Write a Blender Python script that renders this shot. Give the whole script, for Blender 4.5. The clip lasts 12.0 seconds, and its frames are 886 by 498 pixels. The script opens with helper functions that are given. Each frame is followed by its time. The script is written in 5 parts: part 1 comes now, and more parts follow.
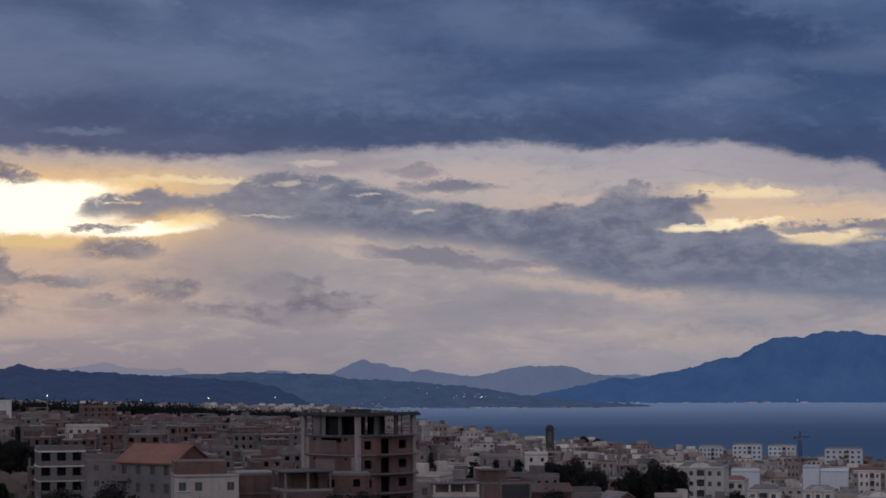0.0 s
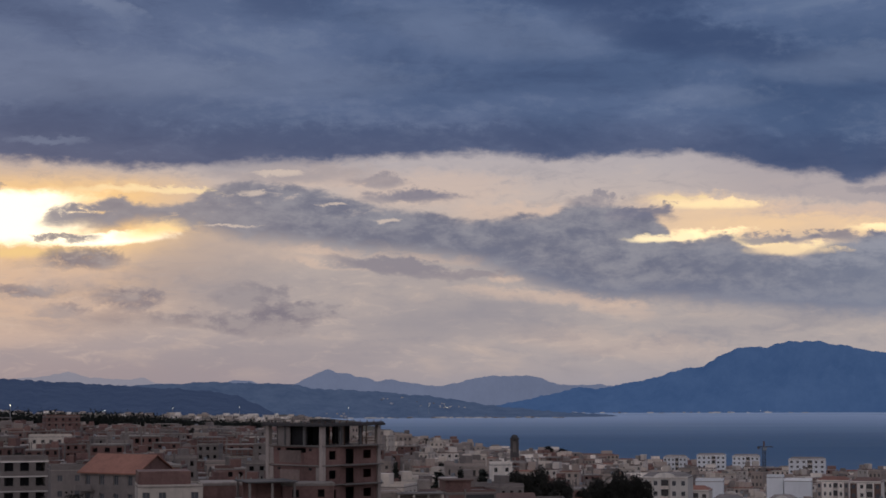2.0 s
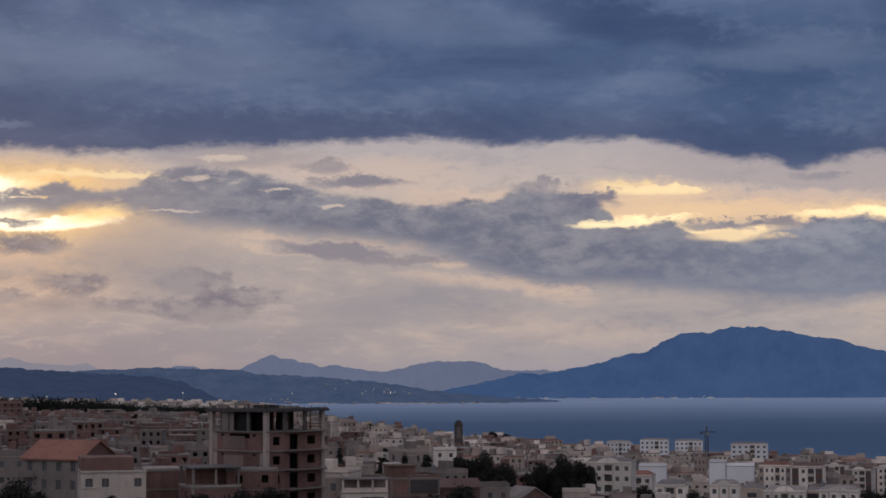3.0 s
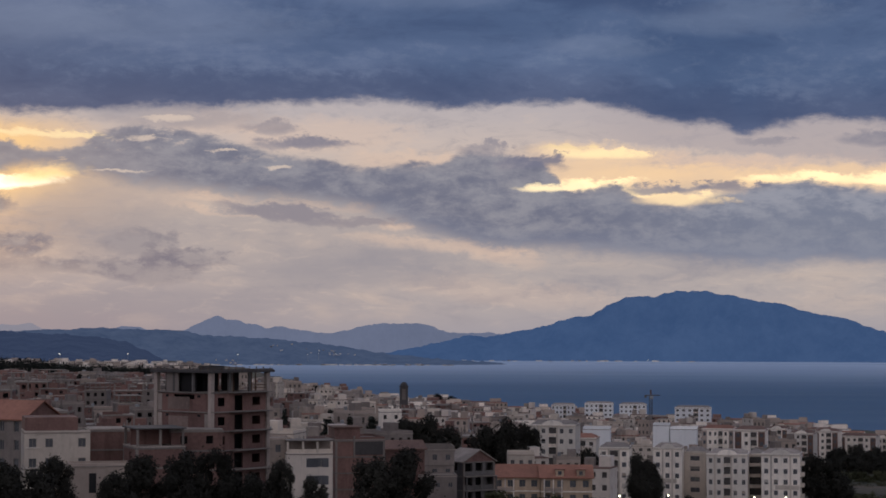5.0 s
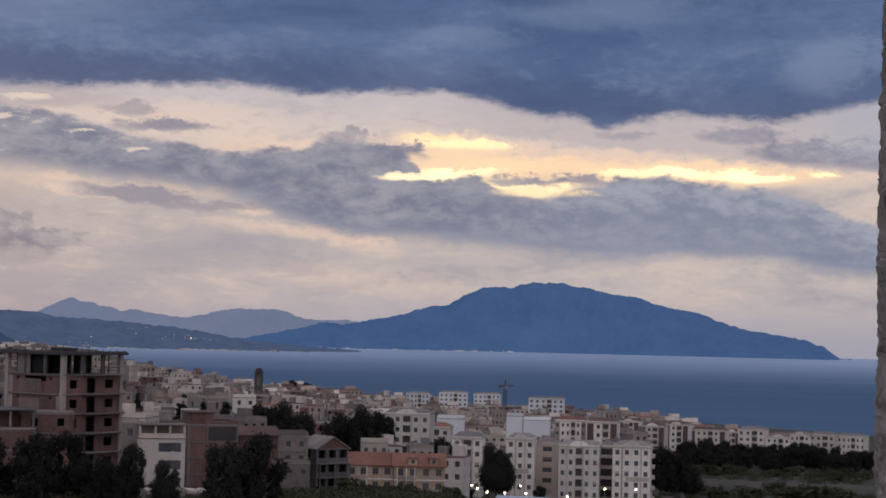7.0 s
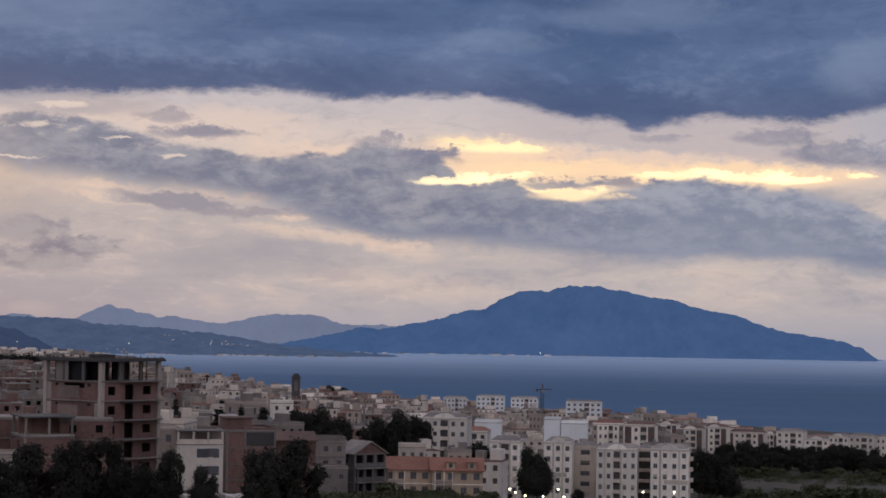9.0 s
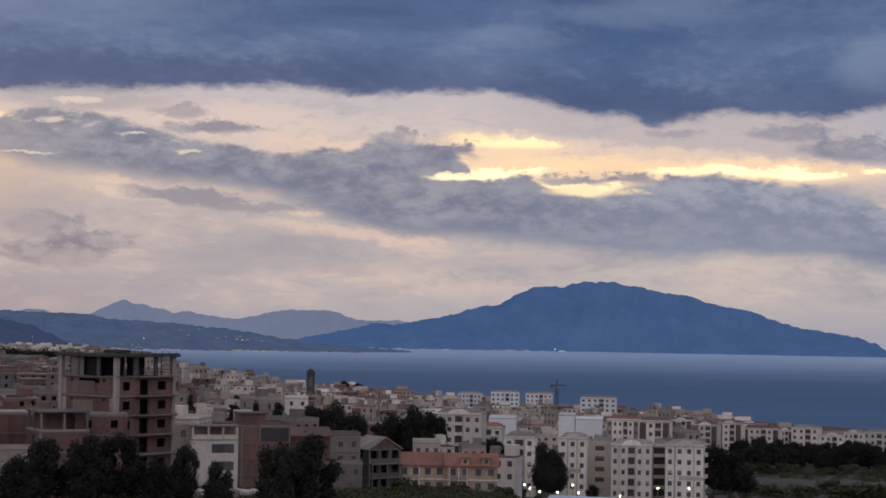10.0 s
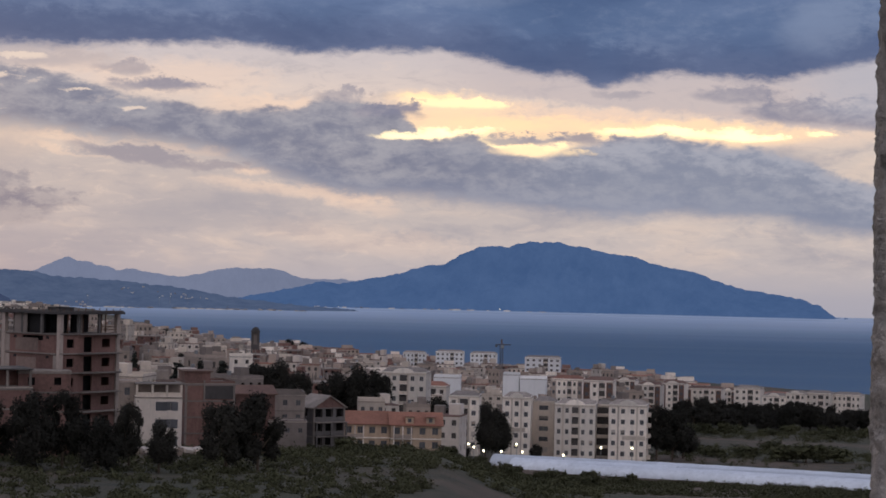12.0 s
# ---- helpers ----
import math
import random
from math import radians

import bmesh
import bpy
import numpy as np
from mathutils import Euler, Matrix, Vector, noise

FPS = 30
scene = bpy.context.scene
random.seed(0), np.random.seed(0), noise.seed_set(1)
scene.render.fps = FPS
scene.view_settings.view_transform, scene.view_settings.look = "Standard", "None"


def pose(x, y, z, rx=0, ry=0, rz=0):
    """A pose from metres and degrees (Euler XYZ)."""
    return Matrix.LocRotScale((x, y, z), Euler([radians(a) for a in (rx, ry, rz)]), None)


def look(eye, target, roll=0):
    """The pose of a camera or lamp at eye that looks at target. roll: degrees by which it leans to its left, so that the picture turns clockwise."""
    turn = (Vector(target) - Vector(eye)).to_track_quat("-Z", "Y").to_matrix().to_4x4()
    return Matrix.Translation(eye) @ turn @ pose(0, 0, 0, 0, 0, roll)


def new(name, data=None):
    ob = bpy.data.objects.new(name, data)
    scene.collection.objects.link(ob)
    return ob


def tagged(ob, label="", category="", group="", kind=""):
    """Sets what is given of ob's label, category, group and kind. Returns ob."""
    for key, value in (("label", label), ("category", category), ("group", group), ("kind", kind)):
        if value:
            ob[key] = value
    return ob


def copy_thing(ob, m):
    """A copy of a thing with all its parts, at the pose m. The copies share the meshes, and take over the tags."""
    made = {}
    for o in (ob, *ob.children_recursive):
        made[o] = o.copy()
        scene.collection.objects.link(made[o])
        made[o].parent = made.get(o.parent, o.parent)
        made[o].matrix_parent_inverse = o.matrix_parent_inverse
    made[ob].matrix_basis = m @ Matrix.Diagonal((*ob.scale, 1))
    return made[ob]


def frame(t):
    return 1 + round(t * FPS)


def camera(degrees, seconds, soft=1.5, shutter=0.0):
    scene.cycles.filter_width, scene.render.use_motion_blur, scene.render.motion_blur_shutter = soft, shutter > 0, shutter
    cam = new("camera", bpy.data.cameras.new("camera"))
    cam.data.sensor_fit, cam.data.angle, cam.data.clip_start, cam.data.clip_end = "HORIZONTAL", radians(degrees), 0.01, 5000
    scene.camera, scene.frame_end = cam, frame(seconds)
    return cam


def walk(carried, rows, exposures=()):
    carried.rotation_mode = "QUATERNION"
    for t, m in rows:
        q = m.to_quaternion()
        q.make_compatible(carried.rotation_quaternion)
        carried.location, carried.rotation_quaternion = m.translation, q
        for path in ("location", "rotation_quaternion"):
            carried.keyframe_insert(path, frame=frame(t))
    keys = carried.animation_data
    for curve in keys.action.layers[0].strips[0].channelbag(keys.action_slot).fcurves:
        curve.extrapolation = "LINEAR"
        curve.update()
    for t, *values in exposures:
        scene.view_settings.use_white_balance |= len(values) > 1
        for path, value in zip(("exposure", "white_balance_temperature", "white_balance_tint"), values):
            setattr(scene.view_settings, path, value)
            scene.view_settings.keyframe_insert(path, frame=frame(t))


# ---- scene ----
FOV = 25.06
EYE = 80.0
ROWS = [
    (0.0, 3.46, 0.24, 7.00),
    (0.5, 3.40, 0.17, 7.00),
    (1.0, 3.82, 0.20, 6.82),
    (1.5, 3.97, 0.22, 6.15),
    (2.0, 3.74, 0.23, 5.99),
    (2.5, 3.46, 0.24, 5.32),
    (3.0, 3.32, 0.24, 4.39),
    (3.5, 3.09, 0.14, 3.55),
    (3.7, 2.83, 0.11, 3.17),
    (5.3, 2.23, -0.13, 2.83),
    (5.5, 2.23, -0.15, 2.90),
    (6.0, 2.17, -0.25, 0.51),
    (6.5, 1.94, -1.21, -1.52),
    (7.0, 1.94, -1.33, -1.28),
    (7.2, 1.95, -1.30, -1.18),
    (8.8, 2.05, -0.93, -0.33),
    (9.0, 2.04, -0.90, -0.23),
    (9.5, 1.99, -0.90, -0.03),
    (10.0, 1.91, -0.95, 0.19),
    (10.5, 1.90, -0.96, 0.42),
    (11.0, 1.90, -1.02, 0.63),
    (11.5, 0.81, -1.15, -0.17),
    (12.0, 0.77, -1.32, -1.38),
]
cam = camera(FOV, 12.0, soft=1.7)
walk(cam, [(t, pose(0, 0, EYE, 90 + pitch, roll, yaw)) for t, pitch, roll, yaw in ROWS],
     exposures=[(0.0, -0.40, 5700, 10), (0.5, -0.40, 5700, 10), (1.0, -0.28, 6050, 10), (1.5, -0.17, 6100, 10), (2.5, -0.20, 6200, 10), (3.5, -0.20, 6200, 10), (5.5, -0.03, 6200, 10), (6.5, 0.13, 6180, 10), (10.0, 0.12, 6180, 10), (10.6, 0.24, 6290, 10), (12.0, 0.25, 6320, 10)])

# ---- world: an overcast dusk sky, broken by a bright gap above the horizon ----
world = bpy.data.worlds.new("dusk_sky")
scene.world = world
world.use_nodes = True
WT = world.node_tree
WT.nodes.clear()


def srgb(r, g, b):
    return tuple(((c / 255 + 0.055) / 1.055) ** 2.4 if c > 10 else c / 255 / 12.92 for c in (r, g, b))


class Nodes:
    """Short hands for a node tree."""

    def __init__(self, tree):
        self.t = tree

    def put(self, where, v):
        if v is None:
            return
        if isinstance(v, (int, float)):
            where.default_value = v
        elif isinstance(v, tuple):
            n = len(where.default_value)
            where.default_value = (tuple(v) + (1.0,))[:n]
        else:
            self.t.links.new(v, where)

    def m(self, op, a, b=None, c=None, clamp=False):
        n = self.t.nodes.new("ShaderNodeMath")
        n.operation, n.use_clamp = op, clamp
        for s, v in zip(n.inputs, (a, b, c)):
            self.put(s, v)
        return n.outputs[0]

    def step(self, v, lo, hi, a=0.0, b=1.0):
        n = self.t.nodes.new("ShaderNodeMapRange")
        n.interpolation_type = "SMOOTHSTEP"
        for s, x in zip(n.inputs, (v, lo, hi, a, b)):
            self.put(s, x)
        return n.outputs[0]

    def mix(self, f, a, b, mode="MIX"):
        n = self.t.nodes.new("ShaderNodeMixRGB")
        n.blend_type = mode
        for s, x in zip(n.inputs, (f, a, b)):
            self.put(s, x)
        return n.outputs[0]

    def xyz(self, a, b, c=0.0):
        n = self.t.nodes.new("ShaderNodeCombineXYZ")
        for s, x in zip(n.inputs, (a, b, c)):
            self.put(s, x)
        return n.outputs[0]

    def noise(self, vec, scale, detail=5.0, rough=0.55, distort=0.0):
        n = self.t.nodes.new("ShaderNodeTexNoise")
        self.put(n.inputs["Vector"], vec)
        n.inputs["Scale"].default_value = scale
        n.inputs["Detail"].default_value = detail
        n.inputs["Roughness"].default_value = rough
        n.inputs["Distortion"].default_value = distort
        return n.outputs[0]

    def ramp(self, v, stops):
        n = self.t.nodes.new("ShaderNodeValToRGB")
        self.put(n.inputs[0], v)
        e = n.color_ramp.elements
        while len(e) < len(stops):
            e.new(0.5)
        for s, (p, c) in zip(e, stops):
            s.position, s.color = p, (*c, 1)
        return n.outputs[0]

    def curve(self, v, pts):
        n = self.t.nodes.new("ShaderNodeFloatCurve")
        self.put(n.inputs["Value"], v)
        c = n.mapping.curves[0]
        while len(c.points) < len(pts):
            c.points.new(0.5, 0.5)
        for s, p in zip(c.points, pts):
            s.location = p
        n.mapping.update()
        return n.outputs[0]


W = Nodes(WT)
gen = WT.nodes.new("ShaderNodeTexCoord").outputs["Generated"]
sep = WT.nodes.new("ShaderNodeSeparateXYZ")
WT.links.new(gen, sep.inputs[0])
sx, sy, sz = sep.outputs
AZ = W.m("MULTIPLY", W.m("ARCTAN2", sx, sy), 57.2958)
EL = W.m("MULTIPLY", W.m("ARCSINE", sz), 57.2958)

# broad and fine billows that shift the outlines of the clouds
def field(fa, fe, z, detail=5.0, rough=0.55, distort=0.0):
    """Noise about zero over azimuth and elevation; fa, fe: waves to a degree."""
    return W.m("SUBTRACT", W.noise(W.xyz(W.m("MULTIPLY", AZ, fa), W.m("MULTIPLY", EL, fe), z), 1.0, detail, rough, distort), 0.5)


def total(*terms):
    """A sum of (value, weight) pairs."""
    s = W.m("MULTIPLY", *terms[0])
    for v, k in terms[1:]:
        s = W.m("MULTIPLY_ADD", v, k, s)
    return s


nBig = field(0.16, 0.42, 0.0, 3, 0.5, 0.3)
nMid = field(0.55, 1.15, 3.0, 5, 0.55, 0.2)
nSide = field(0.6, 1.2, 17.0, 4, 0.55)
nFine = field(1.5, 2.9, 7.0, 8, 0.68, 0.25)
nHair = field(0.9, 3.2, 29.0, 8, 0.66, 0.9)
EW = W.m("ADD", EL, total((nMid, 0.55), (nFine, 0.62)))
AW = W.m("ADD", AZ, total((nSide, 1.8), (nFine, 1.5)))
EG = W.m("ADD", EL, total((nMid, 0.2), (nFine, 0.42)))
AN = W.m("DIVIDE", W.m("ADD", AZ, 30.0), 50.0)


def line(pairs):
    """A height in degrees along the azimuth, from (azimuth, height) pairs."""
    return W.m("MULTIPLY", W.curve(AN, [((a + 30) / 50, h / 10) for a, h in pairs]), 10.0)


def blob(a, e, w, h, hard=0.5, soft=1.3, el=None, az=None, tilt=0.0, eaten=0.0):
    """A soft patch round (a, e); tilt: rise over run; eaten: how far fine billows eat into it."""
    da = W.m("SUBTRACT", az or AW, a)
    de = W.m("SUBTRACT", el or EW, e)
    if tilt:
        de = W.m("MULTIPLY_ADD", da, -tilt, de)
    da, de = W.m("DIVIDE", da, w), W.m("DIVIDE", de, h)
    d = W.m("MULTIPLY_ADD", da, da, W.m("MULTIPLY", de, de))
    if eaten:
        d = W.m("MULTIPLY_ADD", nFine, eaten, d)
    return W.step(d, soft, hard)


def lay(under, mask, k, col):
    return W.mix(W.m("MULTIPLY", mask, k), under, col)


# the pale gap, warmer towards the hidden sun
low = W.ramp(W.m("DIVIDE", W.m("ADD", EL, 2.0), 10.0), [
    (0.0, srgb(146, 146, 160)), (0.16, srgb(160, 155, 162)), (0.24, srgb(176, 166, 165)), (0.34, srgb(187, 174, 168)), (0.46, srgb(188, 174, 167)),
    (0.62, srgb(200, 183, 172)), (0.72, srgb(206, 188, 178)), (0.80, srgb(192, 180, 178)), (1.0, srgb(172, 167, 176))])
c = lay(low, blob(-21.5, 4.2, 10.0, 2.2, 0.0, 1.7, EG, AZ), 0.55, srgb(238, 190, 134))
c = lay(c, W.m("MULTIPLY", W.step(AZ, -6.0, -13.0), W.step(EL, 2.6, 0.6)), 0.45, srgb(160, 150, 156))
c = lay(c, W.m("MULTIPLY", W.step(AZ, 0.0, -7.0), W.step(EL, 4.2, 2.6)), 0.35, srgb(158, 150, 154))
c = lay(c, blob(-21.5, 2.7, 9.0, 1.7, 0.0, 1.6, EG, AZ), 0.4, srgb(228, 182, 142))
c = lay(c, W.m("MULTIPLY", W.step(EL, 1.3, 0.1), W.step(AZ, -5.0, -14.0)), 0.5, srgb(140, 134, 144))
# broad veils, then thin ones
lowband = W.m("MULTIPLY", W.step(EL, 5.0, 3.2), W.step(EL, -0.5, 0.9))
soft1 = field(0.32, 0.95, 52.0, 5, 0.52, 0.3)
c = lay(c, W.m("MULTIPLY", W.step(soft1, 0.0, 0.17), lowband), 0.42, srgb(150, 145, 152))
c = lay(c, W.m("MULTIPLY", W.step(soft1, -0.02, -0.2), lowband), 0.38, srgb(214, 190, 172))
midband = W.m("MULTIPLY", W.step(EL, 7.0, 5.5), W.step(EL, -0.3, 0.8))
c = lay(c, W.m("MULTIPLY", W.step(nHair, 0.0, 0.2), midband), 0.34, srgb(152, 147, 153))
c = lay(c, W.m("MULTIPLY", W.step(nHair, -0.02, -0.2), midband), 0.3, srgb(220, 197, 180))
c = lay(c, W.m("MULTIPLY", W.step(W.m("ADD", nFine, soft1), 0.06, 0.26), midband), 0.3, srgb(148, 144, 152))
# peach light between the veils
for a, e, w, h, k, tl in ((-2.7, 2.32, 2.6, 0.20, 0.55, -0.09), (-1.3, 2.05, 1.3, 0.24, 0.5, -0.2), (-4.06, 2.91, 0.42, 0.15, 0.7, 0.0), (-5.4, 3.42, 2.1, 0.13, 0.55, -0.08), (-9.0, 3.66, 1.6, 0.12, 0.55, -0.06),
                          (-9.7, 3.34, 1.1, 0.1, 0.5, -0.15), (-3.7, 4.75, 2.0, 0.3, 0.6, 0.0), (-1.0, 1.0, 3.0, 0.4, 0.25, -0.1), (1.85, 4.55, 5.0, 0.5, 0.6, 0.0), (8.3, 4.4, 5.5, 0.45, 0.6, -0.04),
                          (-6.3, 5.5, 2.4, 0.5, 0.4, 0.0), (-9.8, 5.85, 2.0, 0.36, 0.45, 0.0), (-13.5, 3.7, 4.0, 0.4, 0.35, 0.0), (-19.5, 3.05, 4.5, 0.5, 0.5, 0.0), (-17.0, 2.1, 3.0, 0.3, 0.35, 0.0), (-19.8, 1.2, 3.0, 0.3, 0.3, 0.0)):
    c = lay(c, blob(a, e, w, h, 0.0, 1.9, EG, None, tl, 2.4), k * 0.8, srgb(234, 200, 174))
# a grey veil hanging from the deck, its lower edge sloping away
hem = W.m("ADD", W.m("MULTIPLY_ADD", AZ, 0.085, EG), -5.42)
c = lay(c, W.m("MULTIPLY", W.step(hem, -0.05, 0.14), W.step(AZ, 0.0, 3.5)), 0.62, srgb(176, 164, 166))
for a, e, w, h in ((1.6, 4.45, 2.4, 0.5), (4.5, 4.25, 3.0, 0.35), (8.6, 4.28, 3.2, 0.32)):
    c = lay(c, blob(a, e, w, h, 0.0, 1.8, EG, None, -0.02, 1.4), 0.55, (1.05, 0.70, 0.38))
# burning opening where the sun stands behind the cloud
halo = W.m("MULTIPLY", W.step(AW, -11.8, -16.0), W.m("MULTIPLY", W.step(EG, 3.0, 4.25), W.step(EG, 6.1, 5.2)))
c = lay(c, halo, 0.9, (1.15, 0.70, 0.28))
sunspot = W.m("MULTIPLY", W.step(AW, -15.2, -17.6), W.m("MULTIPLY", W.step(EG, 3.72, 4.0), W.step(EG, 5.5, 5.2)))
sunspot = W.m("MAXIMUM", sunspot, blob(-15.6, 4.02, 1.9, 0.2, 0.2, 1.5, EG, None, 0.05, 1.0))
c = W.mix(sunspot, c, (1.9, 1.55, 1.05))
c = lay(c, blob(-14.0, 4.35, 1.3, 0.28, 0.0, 1.5, EG, None, 0.2, 1.4), 0.85, (1.35, 0.90, 0.40))
c = lay(c, blob(-14.0, 5.42, 2.6, 0.1, 0.0, 1.6, EG, None, -0.02, 1.2), 0.8, (1.15, 0.85, 0.46))
c = lay(c, blob(-20.0, 3.62, 4.5, 0.16, 0.0, 1.6, EG, None, 0.0, 1.6), 0.7, srgb(255, 214, 140))
# scattered small clouds, darker below
wisp = W.step(nFine, -0.32, 0.04)
puff = W.mix(W.step(W.m("ADD", nFine, nMid), -0.12, 0.14), srgb(110, 110, 127), srgb(156, 148, 151))
for a, e, w, h, k in ((-23.5, 5.4, 0.9, 0.28, 0.9), (-19.93, 5.61, 0.69, 0.34, 0.85), (-19.1, 5.45, 0.5, 0.19, 0.85), (-20.71, 4.82, 0.7, 0.08, 0.7), (-16.78, 4.03, 0.82, 0.1, 0.8), (-22.6, 3.4, 2.8, 0.5, 0.85),
                      (-20.7, 2.98, 1.5, 0.3, 0.8), (-22.9, 1.98, 2.6, 0.56, 0.85), (-20.7, 1.93, 1.5, 0.43, 0.8), (-19.3, 2.65, 0.75, 0.22, 0.8), (-17.7, 2.55, 0.85, 0.19, 0.8), (-16.2, 3.45, 1.1, 0.3, 0.8),
                      (-14.9, 2.28, 0.95, 0.32, 0.75), (-16.9, 2.0, 0.65, 0.19, 0.6), (-14.6, 1.75, 1.6, 0.22, 0.4), (-11.6, 2.42, 0.95, 0.36, 0.8), (-10.1, 1.95, 1.2, 0.26, 0.85), (-11.3, 1.58, 1.5, 0.34, 0.75), (-12.8, 1.75, 1.2, 0.25, 0.45)):
    c = lay(c, W.m("MULTIPLY", blob(a, e, w * 1.08, h * 1.08, 0.2, 1.6, None, None, 0.0, 1.7), wisp), min(1.0, k * 1.12), puff)
c = lay(c, blob(-12.6, 3.1, 2.4, 1.1, 0.1, 1.6, None, None, 0.0, 0.8), 0.5, srgb(156, 149, 153))
for a, e, w, h, k in ((-4.9, 1.76, 3.1, 0.62, 0.5), (-7.3, 1.4, 1.6, 0.42, 0.35), (1.5, 1.5, 4.0, 0.5, 0.25), (-11.5, 0.7, 4.0, 0.4, 0.3)):
    c = lay(c, blob(a, e, w, h, 0.0, 1.7, None, None, 0.0, 1.0), k, srgb(150, 146, 153))
c = lay(c, blob(-7.5, 3.3, 1.8, 0.24, 0.15, 1.6, None, None, -0.1, 3.0), 0.85, srgb(136, 131, 142))
c = lay(c, blob(-5.0, 3.02, 1.3, 0.15, 0.15, 1.6, None, None, -0.03, 3.0), 0.75, srgb(146, 138, 145))
# the long grey bank across the gap
top = line([(-30, 4.2), (-17.8, 4.3), (-17.54, 4.48), (-16.9, 4.9), (-15.8, 5.07), (-15.2, 5.27), (-14.7, 5.06), (-13.4, 5.14), (-12.56, 5.5), (-11.7, 5.72), (-10.3, 5.6), (-9.2, 5.41), (-8.0, 5.07), (-6.27, 4.77),
            (-5.46, 4.6), (-4.3, 4.65), (-2.7, 4.8), (-2.4, 5.0), (-1.6, 5.04), (-0.4, 4.86), (0.1, 4.62), (0.5, 4.3), (0.8, 3.9), (1.4, 3.98), (1.85, 4.1), (2.5, 3.88), (3.65, 3.5), (5.26, 3.84), (7.35, 4.17), (8.3, 3.98),
            (10.5, 3.81), (11.5, 3.6), (12.5, 3.15), (15, 2.7), (20, 2.5)])
bot = line([(-30, 4.8), (-17.8, 4.6), (-16.7, 4.34), (-15.4, 4.35), (-14.5, 4.5), (-13.2, 4.35), (-11.9, 4.07), (-10.1, 3.9), (-7.85, 3.63), (-6.25, 3.51), (-4.95, 3.28), (-4.0, 2.98), (-3.0, 2.61), (-2.0, 2.33),
            (0, 2.2), (2.7, 2.08), (4.3, 1.87), (5.9, 1.8), (8.8, 1.85), (10.8, 1.85), (11.5, 1.6), (12.5, 1.42), (15, 1.4), (20, 1.4)])
ET = W.m("ADD", EL, total((nMid, 0.34), (nFine, 0.62)))
EB = W.m("ADD", EL, total((nMid, 0.7), (nFine, 0.5)))
bank = W.m("MULTIPLY", W.step(W.m("SUBTRACT", top, ET), -0.08, 0.12), W.step(W.m("SUBTRACT", EB, bot), -0.3, 0.34))
depth_ = W.m("SUBTRACT", top, ET)
# bright rims along the top of the bank
for a, e, w, h, k, tl in ((1.5, 4.98, 1.5, 0.16, 0.95, -0.03), (0.7, 5.16, 0.8, 0.1, 0.8, 0.0), (1.25, 4.06, 1.6, 0.2, 1.25, 0.03), (2.9, 3.85, 1.1, 0.18, 1.0, -0.1), (4.3, 3.66, 1.2, 0.18, 1.0, 0.06), (6.5, 4.22, 0.9, 0.13, 0.9, -0.02),
                          (8.4, 4.22, 2.4, 0.17, 1.15, -0.02), (9.9, 4.13, 1.1, 0.15, 1.2, 0.0), (12.1, 4.25, 0.5, 0.08, 1.0, 0.0), (-0.1, 4.05, 0.7, 0.12, 0.8, 0.0)):
    c = lay(c, blob(a, e, w * 1.3, h * 1.8, 0.0, 1.8, EG, None, tl, 1.6), 0.38, srgb(252, 214, 172))
    c = lay(c, blob(a, e, w, h, 0.0, 1.5, EG, None, tl, 3.4), min(k, 1.0), (1.3 * k, 0.96 * k, 0.52 * k))
shade = W.m("ADD", W.m("MULTIPLY", nMid, 0.8), W.m("MULTIPLY", nFine, 0.8))
bankc = W.mix(W.step(shade, -0.2, 0.2), srgb(106, 111, 131), srgb(146, 145, 154))
bankc = lay(bankc, W.step(AZ, -9.0, -14.0), 0.45, srgb(150, 142, 148))
bankc = lay(bankc, W.step(AZ, -1.0, 8.0), 0.5, srgb(132, 139, 156))
# paler, sunlit heaps towards its thin end, and a darker belly
bankc = lay(bankc, W.m("MULTIPLY", W.step(AZ, 2.0, 6.5), W.m("MULTIPLY", W.step(depth_, 1.3, 0.3), W.step(shade, -0.12, 0.12))), 0.6, srgb(160, 160, 170))
bankc = lay(bankc, W.m("MULTIPLY", W.step(nBig, -0.08, 0.12), W.step(AZ, 3.0, 8.0)), 0.3, srgb(156, 158, 170))
bankc = lay(bankc, W.m("MULTIPLY", W.step(W.m("SUBTRACT", EB, bot), 0.9, 0.1), W.step(AZ, -7.0, -2.0)), 0.4, srgb(116, 124, 146))
bankc = lay(bankc, W.step(depth_, 0.32, 0.02), 0.25, srgb(162, 152, 154))
holes = W.m("MULTIPLY", W.step(W.m("ADD", nHair, W.m("MULTIPLY", nFine, 0.5)), 0.06, 0.2), W.m("MULTIPLY", W.step(AZ, -6.0, -8.5), W.step(depth_, 0.9, 0.1)))
bank = W.m("MULTIPLY", bank, W.m("SUBTRACT", 1.0, W.m("MULTIPLY", holes, 0.8)))
c = lay(c, bank, 0.96, bankc)
c = lay(c, blob(0.35, 4.02, 0.8, 0.12, 0.0, 1.5, EG, None, 0.02, 3.0), 1.0, (1.3, 1.02, 0.6))
c = lay(c, blob(4.0, 3.62, 1.4, 0.16, 0.0, 1.5, EG, None, 0.0, 5.0), 0.7, srgb(250, 218, 176))
